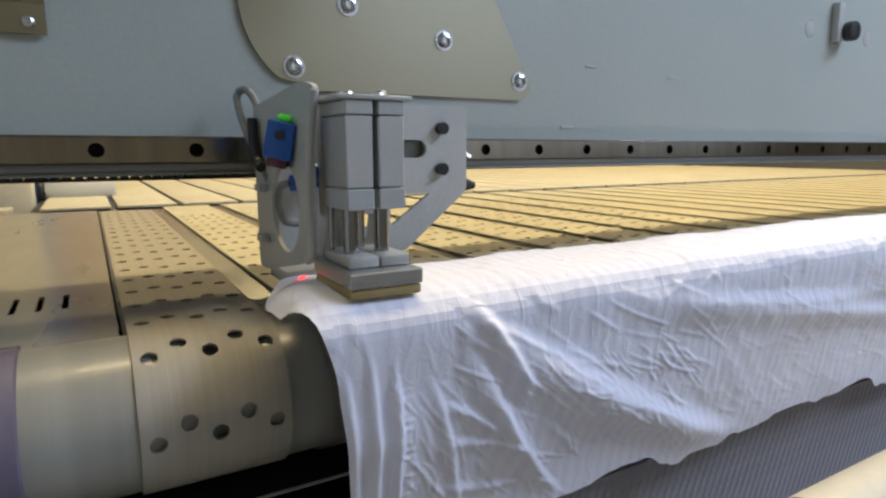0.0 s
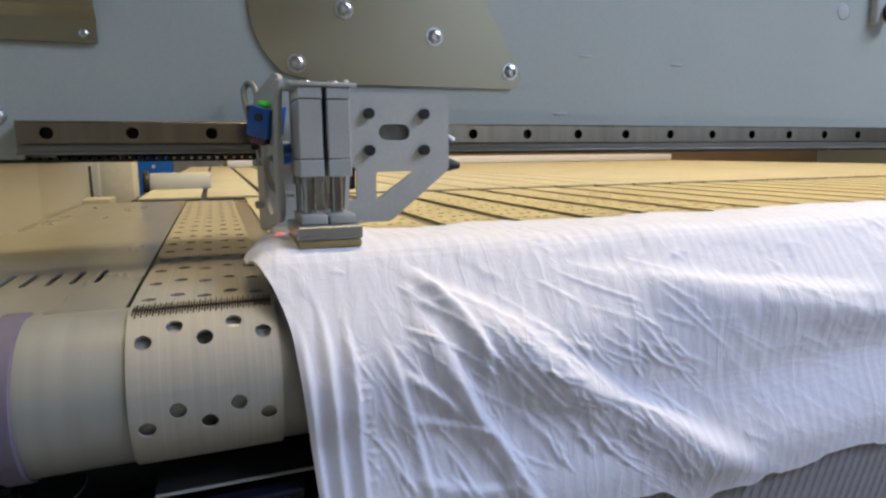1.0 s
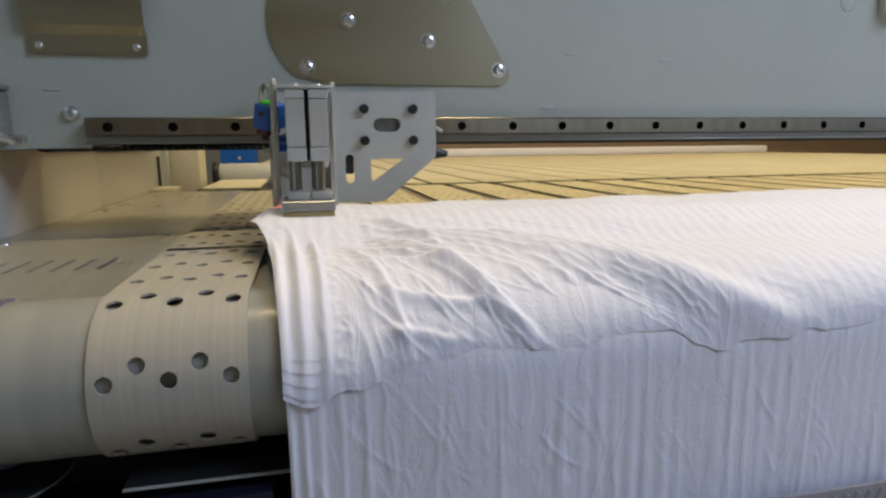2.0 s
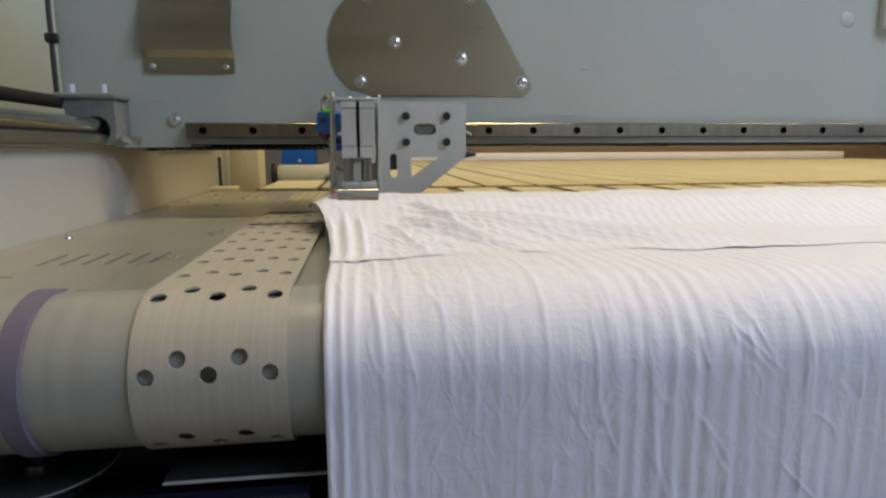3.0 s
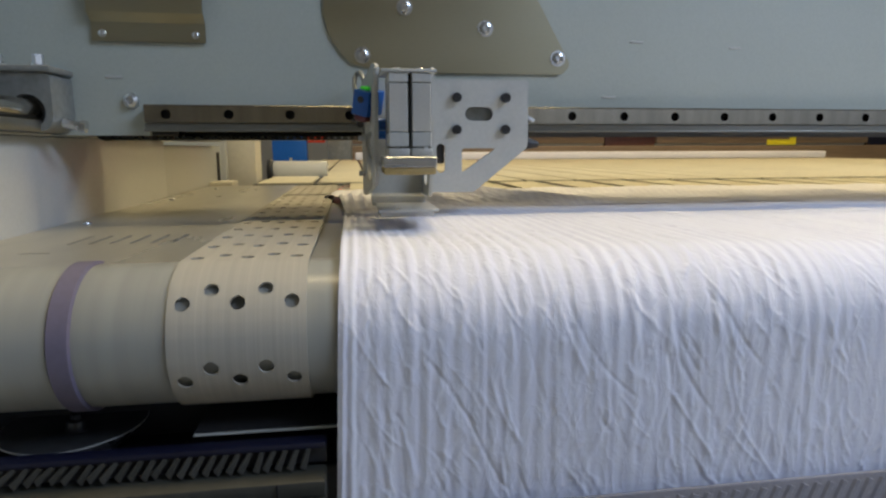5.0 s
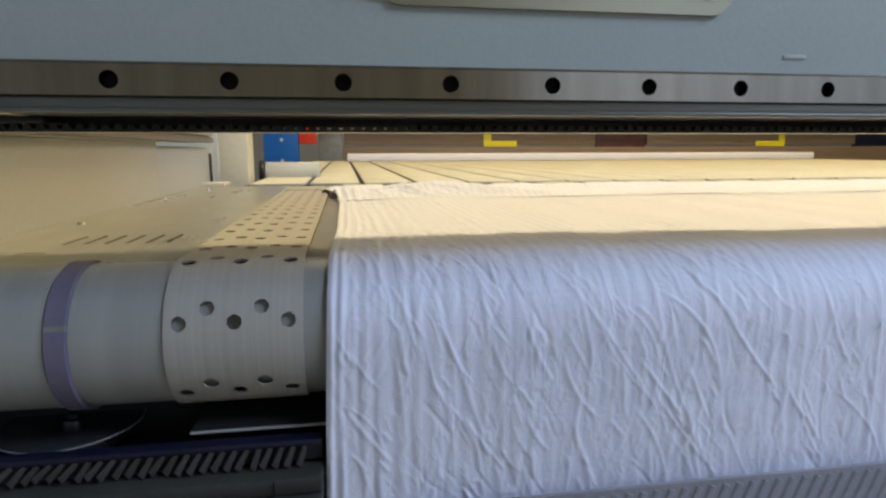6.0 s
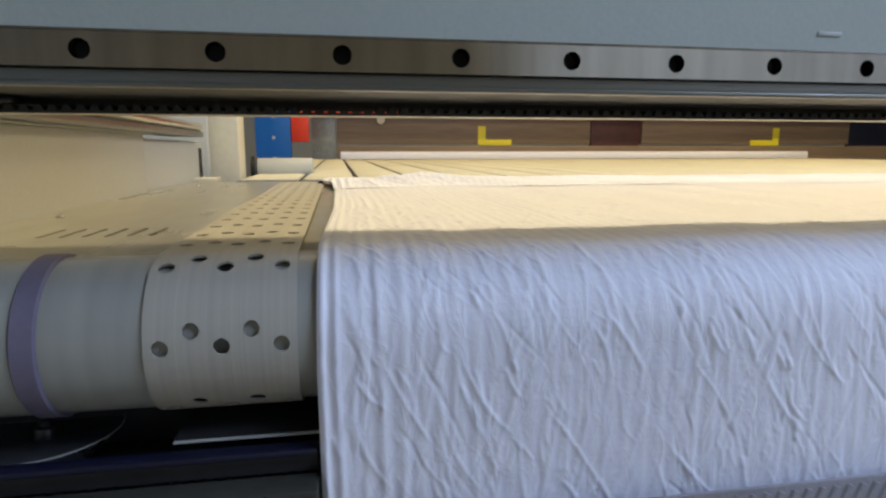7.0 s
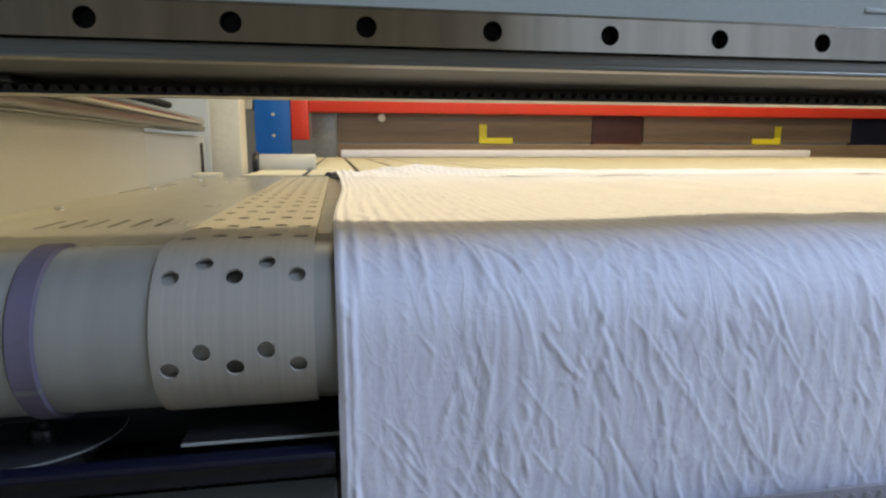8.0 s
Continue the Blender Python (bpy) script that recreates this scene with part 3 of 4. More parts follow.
    # small bent plate
    prof = [(0.0142, 0.2300), (0.0142, 0.2480), (0.006, 0.2560), (0.004, 0.2800), (0.006, 0.2880), (0.0135, 0.3080), (0.0142, 0.3130), (0.0142, 0.3300)]
    bm = bm_sheet(prof + [(y + 0.0016, z) for y, z in reversed(prof)], [], 0.1068, lambda u, v, d: (-0.2178 + d, u, v))
    sp = part("bent_cover", bm, STEEL, b, "bent brushed stainless cover", smooth=20)
    for x in (-0.2073, -0.1204):
        for z in (0.237, 0.323):
            part("screw", bm_screw(x, 0.0138, z, 0.0038, 0.003), ZINC, sp)
    part("dome_bolt", bm_screw(-0.187, 0.0178, 0.173, 0.0078, 0.006), ZINC, b)
    # bearing block
    bl = part("bearing_block", bm_sheet(rounded([(-0.300, 0.190), (-0.284, 0.168), (-0.284, 0.142), (-0.246, 0.142), (-0.2405, 0.152), (-0.2405, 0.194), (-0.300, 0.194)], 0.005),
                                        [circle(-0.262, 0.1595, 0.0155, 28)], 0.046, lambda u, v, d: (u, -0.030 + d, v)), BLOCK, b, "grey cast slide bearing block")
    part("bushing", bm_sheet(circle(-0.262, 0.1595, 0.0152, 28), [circle(-0.262, 0.1595, 0.0098, 28)], 0.040, lambda u, v, d: (u, -0.024 + d, v)), RUBBER, bl)
    part("top_flange", bm_box(-0.311, -0.238, -0.034, 0.016, 0.1945, 0.2005, 0.002), BLOCK, bl)
    for x in (-0.290, -0.255):
        part("hex_bolt", merge(bm_rod((x, -0.015, 0.2008), (x, -0.015, 0.203), 0.0075, 20), bm_rod((x, -0.015, 0.203), (x, -0.015, 0.212), 0.0048, 6)), ZINC, bl)
    part("side_bolt", merge(bm_rod((-0.240, -0.012, 0.150), (-0.226, -0.012, 0.147), 0.0045, 8), bm_rod((-0.225, -0.012, 0.147), (-0.220, -0.012, 0.146), 0.006, 6)), ZINC, bl)
    # locking knob
    kn = part("locking_knob", bm_rod((0.796, -0.004, 0.314), (0.796, 0.010, 0.314), 0.013, 28, bevel=0.003), BLACK, b, "black locking knob")
    part("knob_stem", bm_rod((0.796, 0.010, 0.314), (0.796, 0.0178, 0.314), 0.006, 16), ZINC, kn)
    part("knob_clip", bm_box(0.774, 0.786, 0.008, 0.0178, 0.300, 0.350, 0.001), BRACKET, kn, "grey clip plate")
    for x, z in ((0.34, 0.240), (0.46, 0.236), (0.31, 0.18), (-0.21, 0.195)):
        part("paint_chip", bm_box(x, x + 0.016, 0.0172, 0.0179, z, z + 0.0025, 0.0003), BRACKET, b, "pale scuff mark")
    # hanging cord at the end
    part("cord", bm_rod((-0.320, 0.012, 0.205), (-0.318, 0.012, 0.60), 0.003, 10), BLACK, b, "black hanging cord")
    part("cord_clip", bm_box(-0.326, -0.312, 0.006, 0.018, 0.262, 0.274, 0.003), BLACK, b)
    return b


def gripper():
    """The clamp carriage; its own zero is that of the beam."""
    g = empty("clamp_carriage", "light grey clamp carriage with twin air cylinders", "gripper")
    Y = -0.022
    holes = [slot(0.1230, 0.160, 0.029, 0.014), rounded([(0.105, 0.125), (0.141, 0.125), (0.105, 0.100)], 0.003),
             slot(0.083, 0.115, 0.009, 0.030)]
    out = rounded([(0.0062, 0.190), (0.060, 0.194), (0.175, 0.194), (0.175, 0.126), (0.118, 0.080), (0.0062, 0.080)], 0.004)
    br = part("mounting_plate", bm_sheet(out, holes, 0.004, lambda u, v, d: (u, Y + d, v)), BRACKET, g)
    for x in (0.099, 0.150):
        for z in (0.144, 0.176):
            part("cap_screw", merge(bm_rod((x, Y - 0.006, z), (x, Y - 0.0002, z), 0.0048, 20), bm_rod((x, Y - 0.0064, z), (x, Y - 0.006, z), 0.0026, 6)), BLACK, br)
    part("slide_block", bm_box(0.085, 0.168, -0.0135, -0.0015, 0.138, 0.182, 0.002), BLOCK, g, "grey slide block on the rail")
    part("damper", bm_box(0.076, 0.0875, -0.0170, -0.0100, 0.1095, 0.1335, 0.002), BLACK, g, "black rubber damper behind the plate")
    part("grease_nipple", bm_rod((0.176, -0.012, 0.158), (0.184, -0.014, 0.153), 0.002, 8), ZINC, g)
    part("end_bumper", bm_rod((0.172, -0.010, 0.131), (0.190, -0.010, 0.129), 0.0085, 16, 0.003), BLACK, g)
    # side cheek plates that carry the cylinders
    cheek_holes = [[(-0.0735 + 0.0215 * math.cos(a), 0.1235 + 0.0280 * math.sin(a)) for a in [2 * math.pi * k / 28 for k in range(28)]]]
    co = rounded([(-0.024, 0.188), (-0.104, 0.198), (-0.122, 0.194), (-0.113, 0.165), (-0.112, 0.1005), (-0.106, 0.0935), (-0.040, 0.0795), (-0.024, 0.0795)], 0.006)
    part("cheek_plate", bm_sheet(co, cheek_holes, 0.003, lambda u, v, d: (0.003 - (u + 0.024) * 0.11 + d, u, v)), BRACKET, g, "light grey cheek plate with an oval cut-out")
    part("cheek_plate", bm_sheet(rounded([(-0.0225, 0.190), (-0.103, 0.196), (-0.103, 0.150), (-0.080, 0.080), (-0.0225, 0.080)], 0.006),
                                 [[(-0.056 + 0.020 * math.cos(2 * math.pi * k / 28), 0.122 + 0.032 * math.sin(2 * math.pi * k / 28)) for k in range(28)],
                                  rounded([(-0.040, 0.182), (-0.075, 0.182), (-0.040, 0.166)], 0.003)], 0.003, lambda u, v, d: (0.063 + d, u, v)), BRACKET, g)
    part("cable_loop", bm_tube([(0.006, -0.045, 0.140), (0.002, -0.030, 0.158), (-0.002, -0.016, 0.178), (-0.003, -0.006, 0.193), (-0.001, -0.004, 0.199),
                                (0.003, -0.010, 0.200), (0.006, -0.020, 0.192), (0.008, -0.026, 0.178)], 0.0026), BLOCK, g, "grey cable loop")
    part("black_lead", bm_tube([(0.000, -0.034, 0.180), (0.000, -0.035, 0.166), (0.000, -0.040, 0.153), (0.001, -0.048, 0.148)], 0.0034), BLACK, g)
    for z in (0.1348, 0.1012):
        part("cheek_clip", merge(bm_box(-0.001, 0.0045, -0.047, -0.042, z - 0.0025, z + 0.0025, 0.0008), bm_box(-0.001, 0.0045, -0.039, -0.034, z - 0.0025, z + 0.0025, 0.0008)), BRACKET, g, "small grey clip")
    part("cheek_lip", bm_tube([(0.0145, -0.1195, 0.192), (0.0128, -0.1128, 0.166), (0.0124, -0.1100, 0.132), (0.0124, -0.1108, 0.1010), (0.0118, -0.1050, 0.0945)], 0.0026), BRACKET, g, "rolled front edge of the cheek plate")
    part("lower_jaw", bm_box(0.014, 0.066, -0.128, -0.060, 0.0705, 0.0735, 0.001), ALU, g, "aluminium lower jaw")
    part("jaw_wedge", bm_sheet([(-0.128, 0.0704), (-0.060, 0.0704), (-0.060, 0.0630), (-0.115, 0.0655)], [], 0.046, lambda u, v, d: (0.016 + d, u, v)), ALU, g, "tapered jaw support")
    part("jaw_link", bm_box(0.011, 0.062, -0.0595, -0.0180, 0.0705, 0.0800, 0.001), BRACKET, g)
    # twin cylinder block
    part("top_plate", bm_box(0.0175, 0.0625, -0.144, -0.1005, 0.1858, 0.1885, 0.001), BRACKET, g)
    for x in (0.031, 0.050):
        part("top_screw", bm_screw(x, -0.124, 0.1886, 0.0045, 0.003, "z"), ZINC, g)
        body = part("cylinder", bm_box(x - 0.0077, x + 0.0077, -0.142, -0.104, 0.1385, 0.1775, 0.0007, 1), ALU, g, "anodised air cylinder")
        part("end_cover", bm_box(x - 0.0079, x + 0.0079, -0.1424, -0.1036, 0.1780, 0.1855, 0.0006, 1), BRACKET, body)
        part("end_cover", bm_box(x - 0.0080, x + 0.0080, -0.1426, -0.1034, 0.1265, 0.1380, 0.0006, 1), BRACKET, body)
    # black filler: the shade in the gap between the cylinders
    part("cylinder_gap_shade", bm_box(0.0389, 0.0421, -0.128, -0.106, 0.127, 0.1855), RUBBER, g)
    part("cylinder_back", bm_box(0.023, 0.058, -0.1032, -0.095, 0.120, 0.188, 0.001), BRACKET, g)
    # blue sensor
    sn = part("sensor", bm_box(0.0, 0.0165, -0.094, -0.066, 0.1555, 0.1775, 0.001), BLUE, g, "blue optical sensor")
    part("sensor_lens", bm_box(0.0025, 0.014, -0.092, -0.070, 0.1500, 0.1558, 0.0008), LENS, sn)
    part("sensor_led", bm_box(0.004, 0.011, -0.090, -0.080, 0.1783, 0.1805, 0.0005), LED, sn, "green indicator lamp")
    for z in (0.158, 0.1725):
        part("sensor_screw", bm_rod((0.0012, -0.072, z), (0.0022, -0.072, z), 0.0016, 12), ZINC, sn)
    sn.matrix_local = Matrix.Translation((0.008, -0.080, 0.166)) @ pose(0, 0, 0, 8, 14, -30) @ Matrix.Translation((-0.008, 0.080, -0.166))
    part("sensor_eye", bm_rod((0.0085, -0.0952, 0.170), (0.0085, -0.0942, 0.170), 0.003, 16), BLACK, sn)
    for y, z in ((-0.075, 0.139), (-0.092, 0.146)):
        part("air_fitting", merge(bm_rod((0.012, y, z), (0.024, y, z), 0.0052, 14), bm_rod((0.024, y, z), (0.030, y, z), 0.0036, 6)), BLUE, g, "blue air fitting")
    part("air_hose", bm_tube([(0.012, -0.075, 0.139), (0.008, -0.066, 0.136), (0.009, -0.055, 0.125), (0.016, -0.045, 0.112), (0.030, -0.035, 0.108)], 0.0024), BLOCK, g, "pale air hose")
    # moving foot
    foot = empty("press_foot", "", "")
    foot.parent = g
    part("foot_plate", bm_box(0.0175, 0.0605, -0.158, -0.098, 0.0860, 0.0945, 0.0007, 1), FOOTM, foot, "machined aluminium foot plate")
    part("foot_pad", bm_box(0.018, 0.060, -0.157, -0.099, 0.0800, 0.0857, 0.0015), PAD, foot, "tan rubber pad")
    for x in (0.031, 0.050):
        part("rod_block", bm_box(x - 0.0088, x + 0.0088, -0.145, -0.103, 0.0948, 0.1010, 0.0008), ALU, foot)
        part("piston_rod", bm_rod((x - 0.001, -0.128, 0.101), (x - 0.001, -0.128, 0.150), 0.0044, 20), CHROME, foot)
        part("guide_rod", bm_rod((x - 0.0058, -0.110, 0.101), (x - 0.0058, -0.110, 0.150), 0.0018, 12), CHROME, foot)
    return g, foot


# ---- motion data ----
BELT_T = [0, 0.2, 0.5, 0.8, 1.0, 1.2, 2.3, 2.5, 3.0, 3.5, 4.0, 4.5, 4.7, 5.8, 6.0, 6.5, 7.0, 7.5, 8.0]
BELT_S = [0.0487, 0.0776, 0.1165, 0.1625, 0.1903, 0.2195, 0.4163, 0.4417, 0.5131, 0.5776, 0.6500, 0.7142, 0.7427, 0.8950, 0.9216, 0.9870, 1.0579, 1.1238, 1.1942]
BEAM = [(0, 0.050), (0.5, 0.082), (1.0, 0.149), (1.6, 0.226), (2.3, 0.314), (2.5, 0.344), (3.0, 0.415), (3.5, 0.479), (3.9, 0.517), (4.2, 0.523), (4.5, 0.493),
        (4.7, 0.398), (5.0, 0.225), (5.3, 0.060), (5.6, -0.062), (5.8, -0.080), (6.5, -0.079), (7.0, -0.079), (7.5, -0.078), (8.0, -0.076)]
DROOP = -0.0096


def belt_s(t):
    return float(np.interp(t, BELT_T, BELT_S))


def beam_y(t):
    return float(np.interp(t, [a for a, _ in BEAM], [b for _, b in BEAM]))


# ---- belts ----
PITCH = 0.0502
NSUB = 6
DP = PITCH / NSUB


def belt_loop(u):
    """Place and slope (degrees) along the closed belt; u = 0 at the roller's top, growing to the back."""
    rb = R - 0.0008
    half = math.pi * rb
    flat = BELT_FLAT
    total = 2 * flat + 2 * half
    u = u % total
    if u < flat:
        return u, rb, 0.0
    u -= flat
    if u < half:
        a = u / rb
        return flat + rb * math.sin(a), rb * math.cos(a), -math.degrees(a)
    u -= half
    if u < flat:
        return flat - u, -rb, -180.0
    u -= flat
    a = math.pi + u / rb
    return rb * math.sin(a), rb * math.cos(a), -math.degrees(a)


NPER = 40
BELT_FLAT = (NPER * PITCH - 2 * math.pi * (R - 0.0008)) / 2


def belt_piece_meshes():
    """Six strips of one period of the perforated belt; holes along x, and the seam strip."""
    w0, w1 = BX0, BX1
    mid = (w0 + w1) / 2
    hx = 0.0330
    holes = [circle(mid - hx, 0.0, 0.0047), circle(mid, 0.0, 0.0047), circle(mid + hx, 0.0, 0.0047),
             circle(mid - hx / 2, 0.0092, 0.0047), circle(mid + hx / 2, 0.0092, 0.0047)]
    lo, hi = -2.5 * DP, 3.5 * DP
    out = []
    for k in range(NSUB):
        bm = bm_sheet([(w0, lo - DP), (w1, lo - DP), (w1, hi + DP), (w0, hi + DP)], holes, 0.0016, lambda u, v, d: (u, v, -0.0008 + d))
        a, b = lo + k * DP, lo + (k + 1) * DP
        for co, no in (((0, a, 0), (0, 1, 0)), ((0, b, 0), (0, -1, 0))):
            bmesh.ops.bisect_plane(bm, geom=bm.verts[:] + bm.edges[:] + bm.faces[:], plane_co=co, plane_no=no, clear_inner=True)
        c = (a + b) / 2
        uvl = bm.loops.layers.uv.new("UVMap")
        for f in bm.faces:
            for l in f.loops:
                l[uvl].uv = (l.vert.co.x, l.vert.co.y)
        for v in bm.verts:
            v.co.y -= c
            if v.co.y < -DP / 2 + 1e-5:
                v.co.y -= 0.0005
                v.co.z -= 0.00025
        me = bpy.data.meshes.new("belt_strip")
        bm.to_mesh(me)
        bm.free()
        me.materials.append(BELT)
        nrm = []
        for f in me.polygons:
            for vi in f.vertices:
                y = me.vertices[vi].co.y
                nrm.append(Vector((0, 0.85 * y / R, 1)).normalized() if f.normal.z > 0.7 else f.normal.copy())
        me.normals_split_custom_set(nrm)
        out.append(me)
    return out


def belts():
    th = empty("perforated_belt", "cream perforated conveyor belt with a laced seam", "conveyor belt")
    meshes = belt_piece_meshes()
    strips = []
    for k in range(NPER * NSUB):
        ob = new("belt_strip", meshes[k % NSUB])
        ob.parent = th
        strips.append((ob, (k // NSUB) * PITCH + (k % NSUB - 2) * DP))
    # wire lacing on the strip behind a row of holes
    rnd = random.Random(2)
    bm = bm_box(BX0 + 0.002, BX1 - 0.002, -0.0010, 0.0010, 0.0006, 0.0010)
    for k in range(50):
        x = BX0 + 0.0025 + (BX1 - BX0 - 0.005) * k / 49
        n = 0.0088 if k % 2 else 0.0064
        bm = merge(bm, bm_rod((x - 0.0003, -n + rnd.uniform(-.0007, .0007), 0.0007), (x, 0.0, 0.0010), 0.0003, 6, 0.00075),
                   bm_rod((x, 0.0, 0.0010), (x + 0.0003, n + rnd.uniform(-.0007, .0007), 0.0007), 0.00075, 6, 0.0003))
    return th, strips, bm


def spare_belts():
    """The neighbouring belts on the same roller, mostly below the linen."""
    x = 0.0245
    for k in range(28):
        x0 = x + 0.1085 * k
        x1 = x0 + 0.084
        th = empty("perforated_belt", "cream perforated conveyor belt beside its neighbours", "conveyor belt", "neighbouring belts")
        hs = []
        if k < 7:
            for j in range(14):
                yy = 0.04 + PITCH * j
                mid = (x0 + x1) / 2
                hs += [circle(mid - 0.033, yy, 0.0047, 10), circle(mid, yy, 0.0047, 10), circle(mid + 0.033, yy, 0.0047, 10),
                       circle(mid - 0.0165, yy + 0.0092, 0.0047, 10), circle(mid + 0.0165, yy + 0.0092, 0.0047, 10)]
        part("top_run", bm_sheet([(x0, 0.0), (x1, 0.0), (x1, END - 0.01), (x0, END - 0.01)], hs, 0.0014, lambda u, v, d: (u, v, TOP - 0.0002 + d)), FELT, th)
        bm = bmesh.new()
        n = 24
        rows = []
        for i in range(n + 1):
            a = math.pi / 2 + math.pi * i / n
            rows.append([bm.verts.new((xx, (R - 0.0004) * math.cos(a), (R - 0.0004) * math.sin(a))) for xx in (x0, x1)])
        for p, q in zip(rows, rows[1:]):
            bm.faces.new((p[0], p[1], q[1], q[0]))
        bmesh.ops.solidify(bm, geom=bm.faces[:], thickness=0.0014)
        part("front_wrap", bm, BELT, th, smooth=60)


# ---- linen ----
def vnoise(x, y, seed):
    """Smooth value noise in -1..1 over arrays."""
    rs = np.random.RandomState(seed)
    tab = rs.uniform(-1, 1, (256, 256))
    xi, yi = np.floor(x).astype(int), np.floor(y).astype(int)
    fx, fy = x - xi, y - yi
    fx, fy = fx * fx * fx * (fx * (fx * 6 - 15) + 10), fy * fy * fy * (fy * (fy * 6 - 15) + 10)
    g = lambda a, b: tab[a % 256, b % 256]
    return (g(xi, yi) * (1 - fx) + g(xi + 1, yi) * fx) * (1 - fy) + (g(xi, yi + 1) * (1 - fx) + g(xi + 1, yi + 1) * fx) * fy


def add_ridge(h, xs, ss, p, q, width, amp, bend=0.0, taper=0.25):
    """Add one soft-backed crease from p to q, both (x, s), to the height field h[s, x]."""
    (x0, s0), (x1, s1) = p, q
    pad = 3.0 * width + abs(bend)
    i0, i1 = np.searchsorted(xs, (min(x0, x1) - pad, max(x0, x1) + pad))
    j0, j1 = np.searchsorted(ss, (min(s0, s1) - pad, max(s0, s1) + pad))
    if i1 <= i0 or j1 <= j0:
        return
    X, S = np.meshgrid(xs[i0:i1], ss[j0:j1])
    L = math.hypot(x1 - x0, s1 - s0)
    ux, us = (x1 - x0) / L, (s1 - s0) / L
    a = ((X - x0) * ux + (S - s0) * us) / L
    d = (X - x0) * us - (S - s0) * ux - bend * 4 * a * (1 - a)
    win = np.clip(a / taper, 0, 1) * np.clip((1 - a) / taper, 0, 1)
    win = win * win * (3 - 2 * win)
    side = np.where(d > 0, 0.65, 1.25)
    h[j0:j1, i0:i1] += amp * win * np.exp(-(d / (width * side)) ** 2)


def field_low(xs, ss):
    """The under layer: pleats down the cloth first, slanting creases later on."""
    rnd = random.Random(11)
    X, S = np.meshgrid(xs, ss)
    w = np.clip(0.55 + 0.8 * vnoise(X / 0.13, S / 0.20, 3), 0.15, 1) * np.interp(S, [0.55, 0.85], [1.0, 0.45])
    h = 0.00034 * np.sin(2 * np.pi * X / 0.0125 + 0.7 * vnoise(X / 0.06, S / 0.3, 4)) * w
    stripe = np.mod(X + 0.0012 * vnoise(X / 0.05, S / 0.5, 6), 0.0125)
    h += 0.00055 * np.exp(-((stripe - 0.0035) / 0.0015) ** 2) * np.clip(0.5 * w + 0.7 * vnoise(np.floor(X / 0.0125) * 1.37, S / 0.25, 7), 0, 1)
    h -= 0.00055 * np.exp(-((stripe - 0.0095) / 0.0014) ** 2) * np.clip(0.6 * w + 0.5 * vnoise(np.floor(X / 0.0125) * 1.71, S / 0.3, 8), 0, 1)
    h += 0.0007 * vnoise(X / 0.035, S / 0.22, 14) + 0.0020 * vnoise(X / 0.15, S / 0.14, 17)
    h += 0.00025 * vnoise(X / 0.009, S / 0.012, 12)
    for k in range(150):
        x, c = rnd.uniform(0.01, 1.3), rnd.uniform(0.2, 0.8)
        n = rnd.uniform(0.06, 0.24)
        lean = rnd.gauss(0.004, 0.008)
        add_ridge(h, xs, ss, (x, c), (x + lean, c + n), rnd.uniform(0.0014, 0.0024), rnd.uniform(0.0003, 0.0008), rnd.gauss(0, 0.002))
    for k in range(240):
        x, c = rnd.uniform(0.03, 1.3), rnd.uniform(0.25, 0.8)
        n = rnd.uniform(0.02, 0.06)
        add_ridge(h, xs, ss, (x, c), (x + n * rnd.uniform(0.3, 1.1), c + n), rnd.uniform(0.0013, 0.0024), rnd.uniform(0.0002, 0.0005), rnd.gauss(0, 0.004))
    for k in range(5600):
        x, c = rnd.uniform(0.0, 1.3), rnd.uniform(0.60, LINEN_END)
        n = rnd.choice((0.012, 0.02, 0.03, 0.05, 0.075)) * rnd.uniform(0.7, 1.3)
        lean = rnd.choice((0.05, 0.12, 0.2, 0.3, 0.45, 0.7, -0.05, -0.15, -0.4, -0.8)) + rnd.gauss(0, 0.12)
        thin = rnd.random()
        add_ridge(h, xs, ss, (x, c), (x + n * lean, c + n), 0.0009 + 0.0009 * thin, (0.00026 + 0.00052 * thin) * (-1 if rnd.random() < 0.3 else 1), rnd.gauss(0, 0.08 * n))
    for k in range(110):
        x, c = rnd.uniform(0.0, 1.0), rnd.uniform(0.62, LINEN_END)
        n = rnd.uniform(0.06, 0.16)
        add_ridge(h, xs, ss, (x, c), (x + n * rnd.choice((0.25, 0.4, 0.7, -0.2)), c + n), rnd.uniform(0.0014, 0.0024), rnd.uniform(0.0004, 0.0009), rnd.gauss(0, 0.006))
    for k in range(260):
        x, c = rnd.uniform(0.0, 1.3), rnd.uniform(0.2, 0.85)
        n = rnd.uniform(0.015, 0.07)
        add_ridge(h, xs, ss, (x, c), (x + rnd.gauss(0.002, 0.004), c + n), rnd.uniform(0.0008, 0.0015), rnd.uniform(0.0003, 0.0009), rnd.gauss(0, 0.0015))
    for k, x in enumerate((0.0035, 0.0105, 0.021, 0.038, 0.055)):
        for c in np.arange(0.2, LINEN_END, 0.22):
            x2 = x + rnd.gauss(0, 0.0010)
            soft = 1.0 if k < 2 else float(np.interp(c, [0.3, 0.65], [0.7, 0.25]))
            add_ridge(h, xs, ss, (x2, c - 0.04), (x2 + rnd.gauss(0, 0.0015), c + 0.24), (0.0019, 0.0025, 0.0030, 0.0030, 0.0030)[k], (0.0022, 0.0026, 0.0022, 0.0018, 0.0014)[k] * soft, rnd.gauss(0, 0.001))
    return h


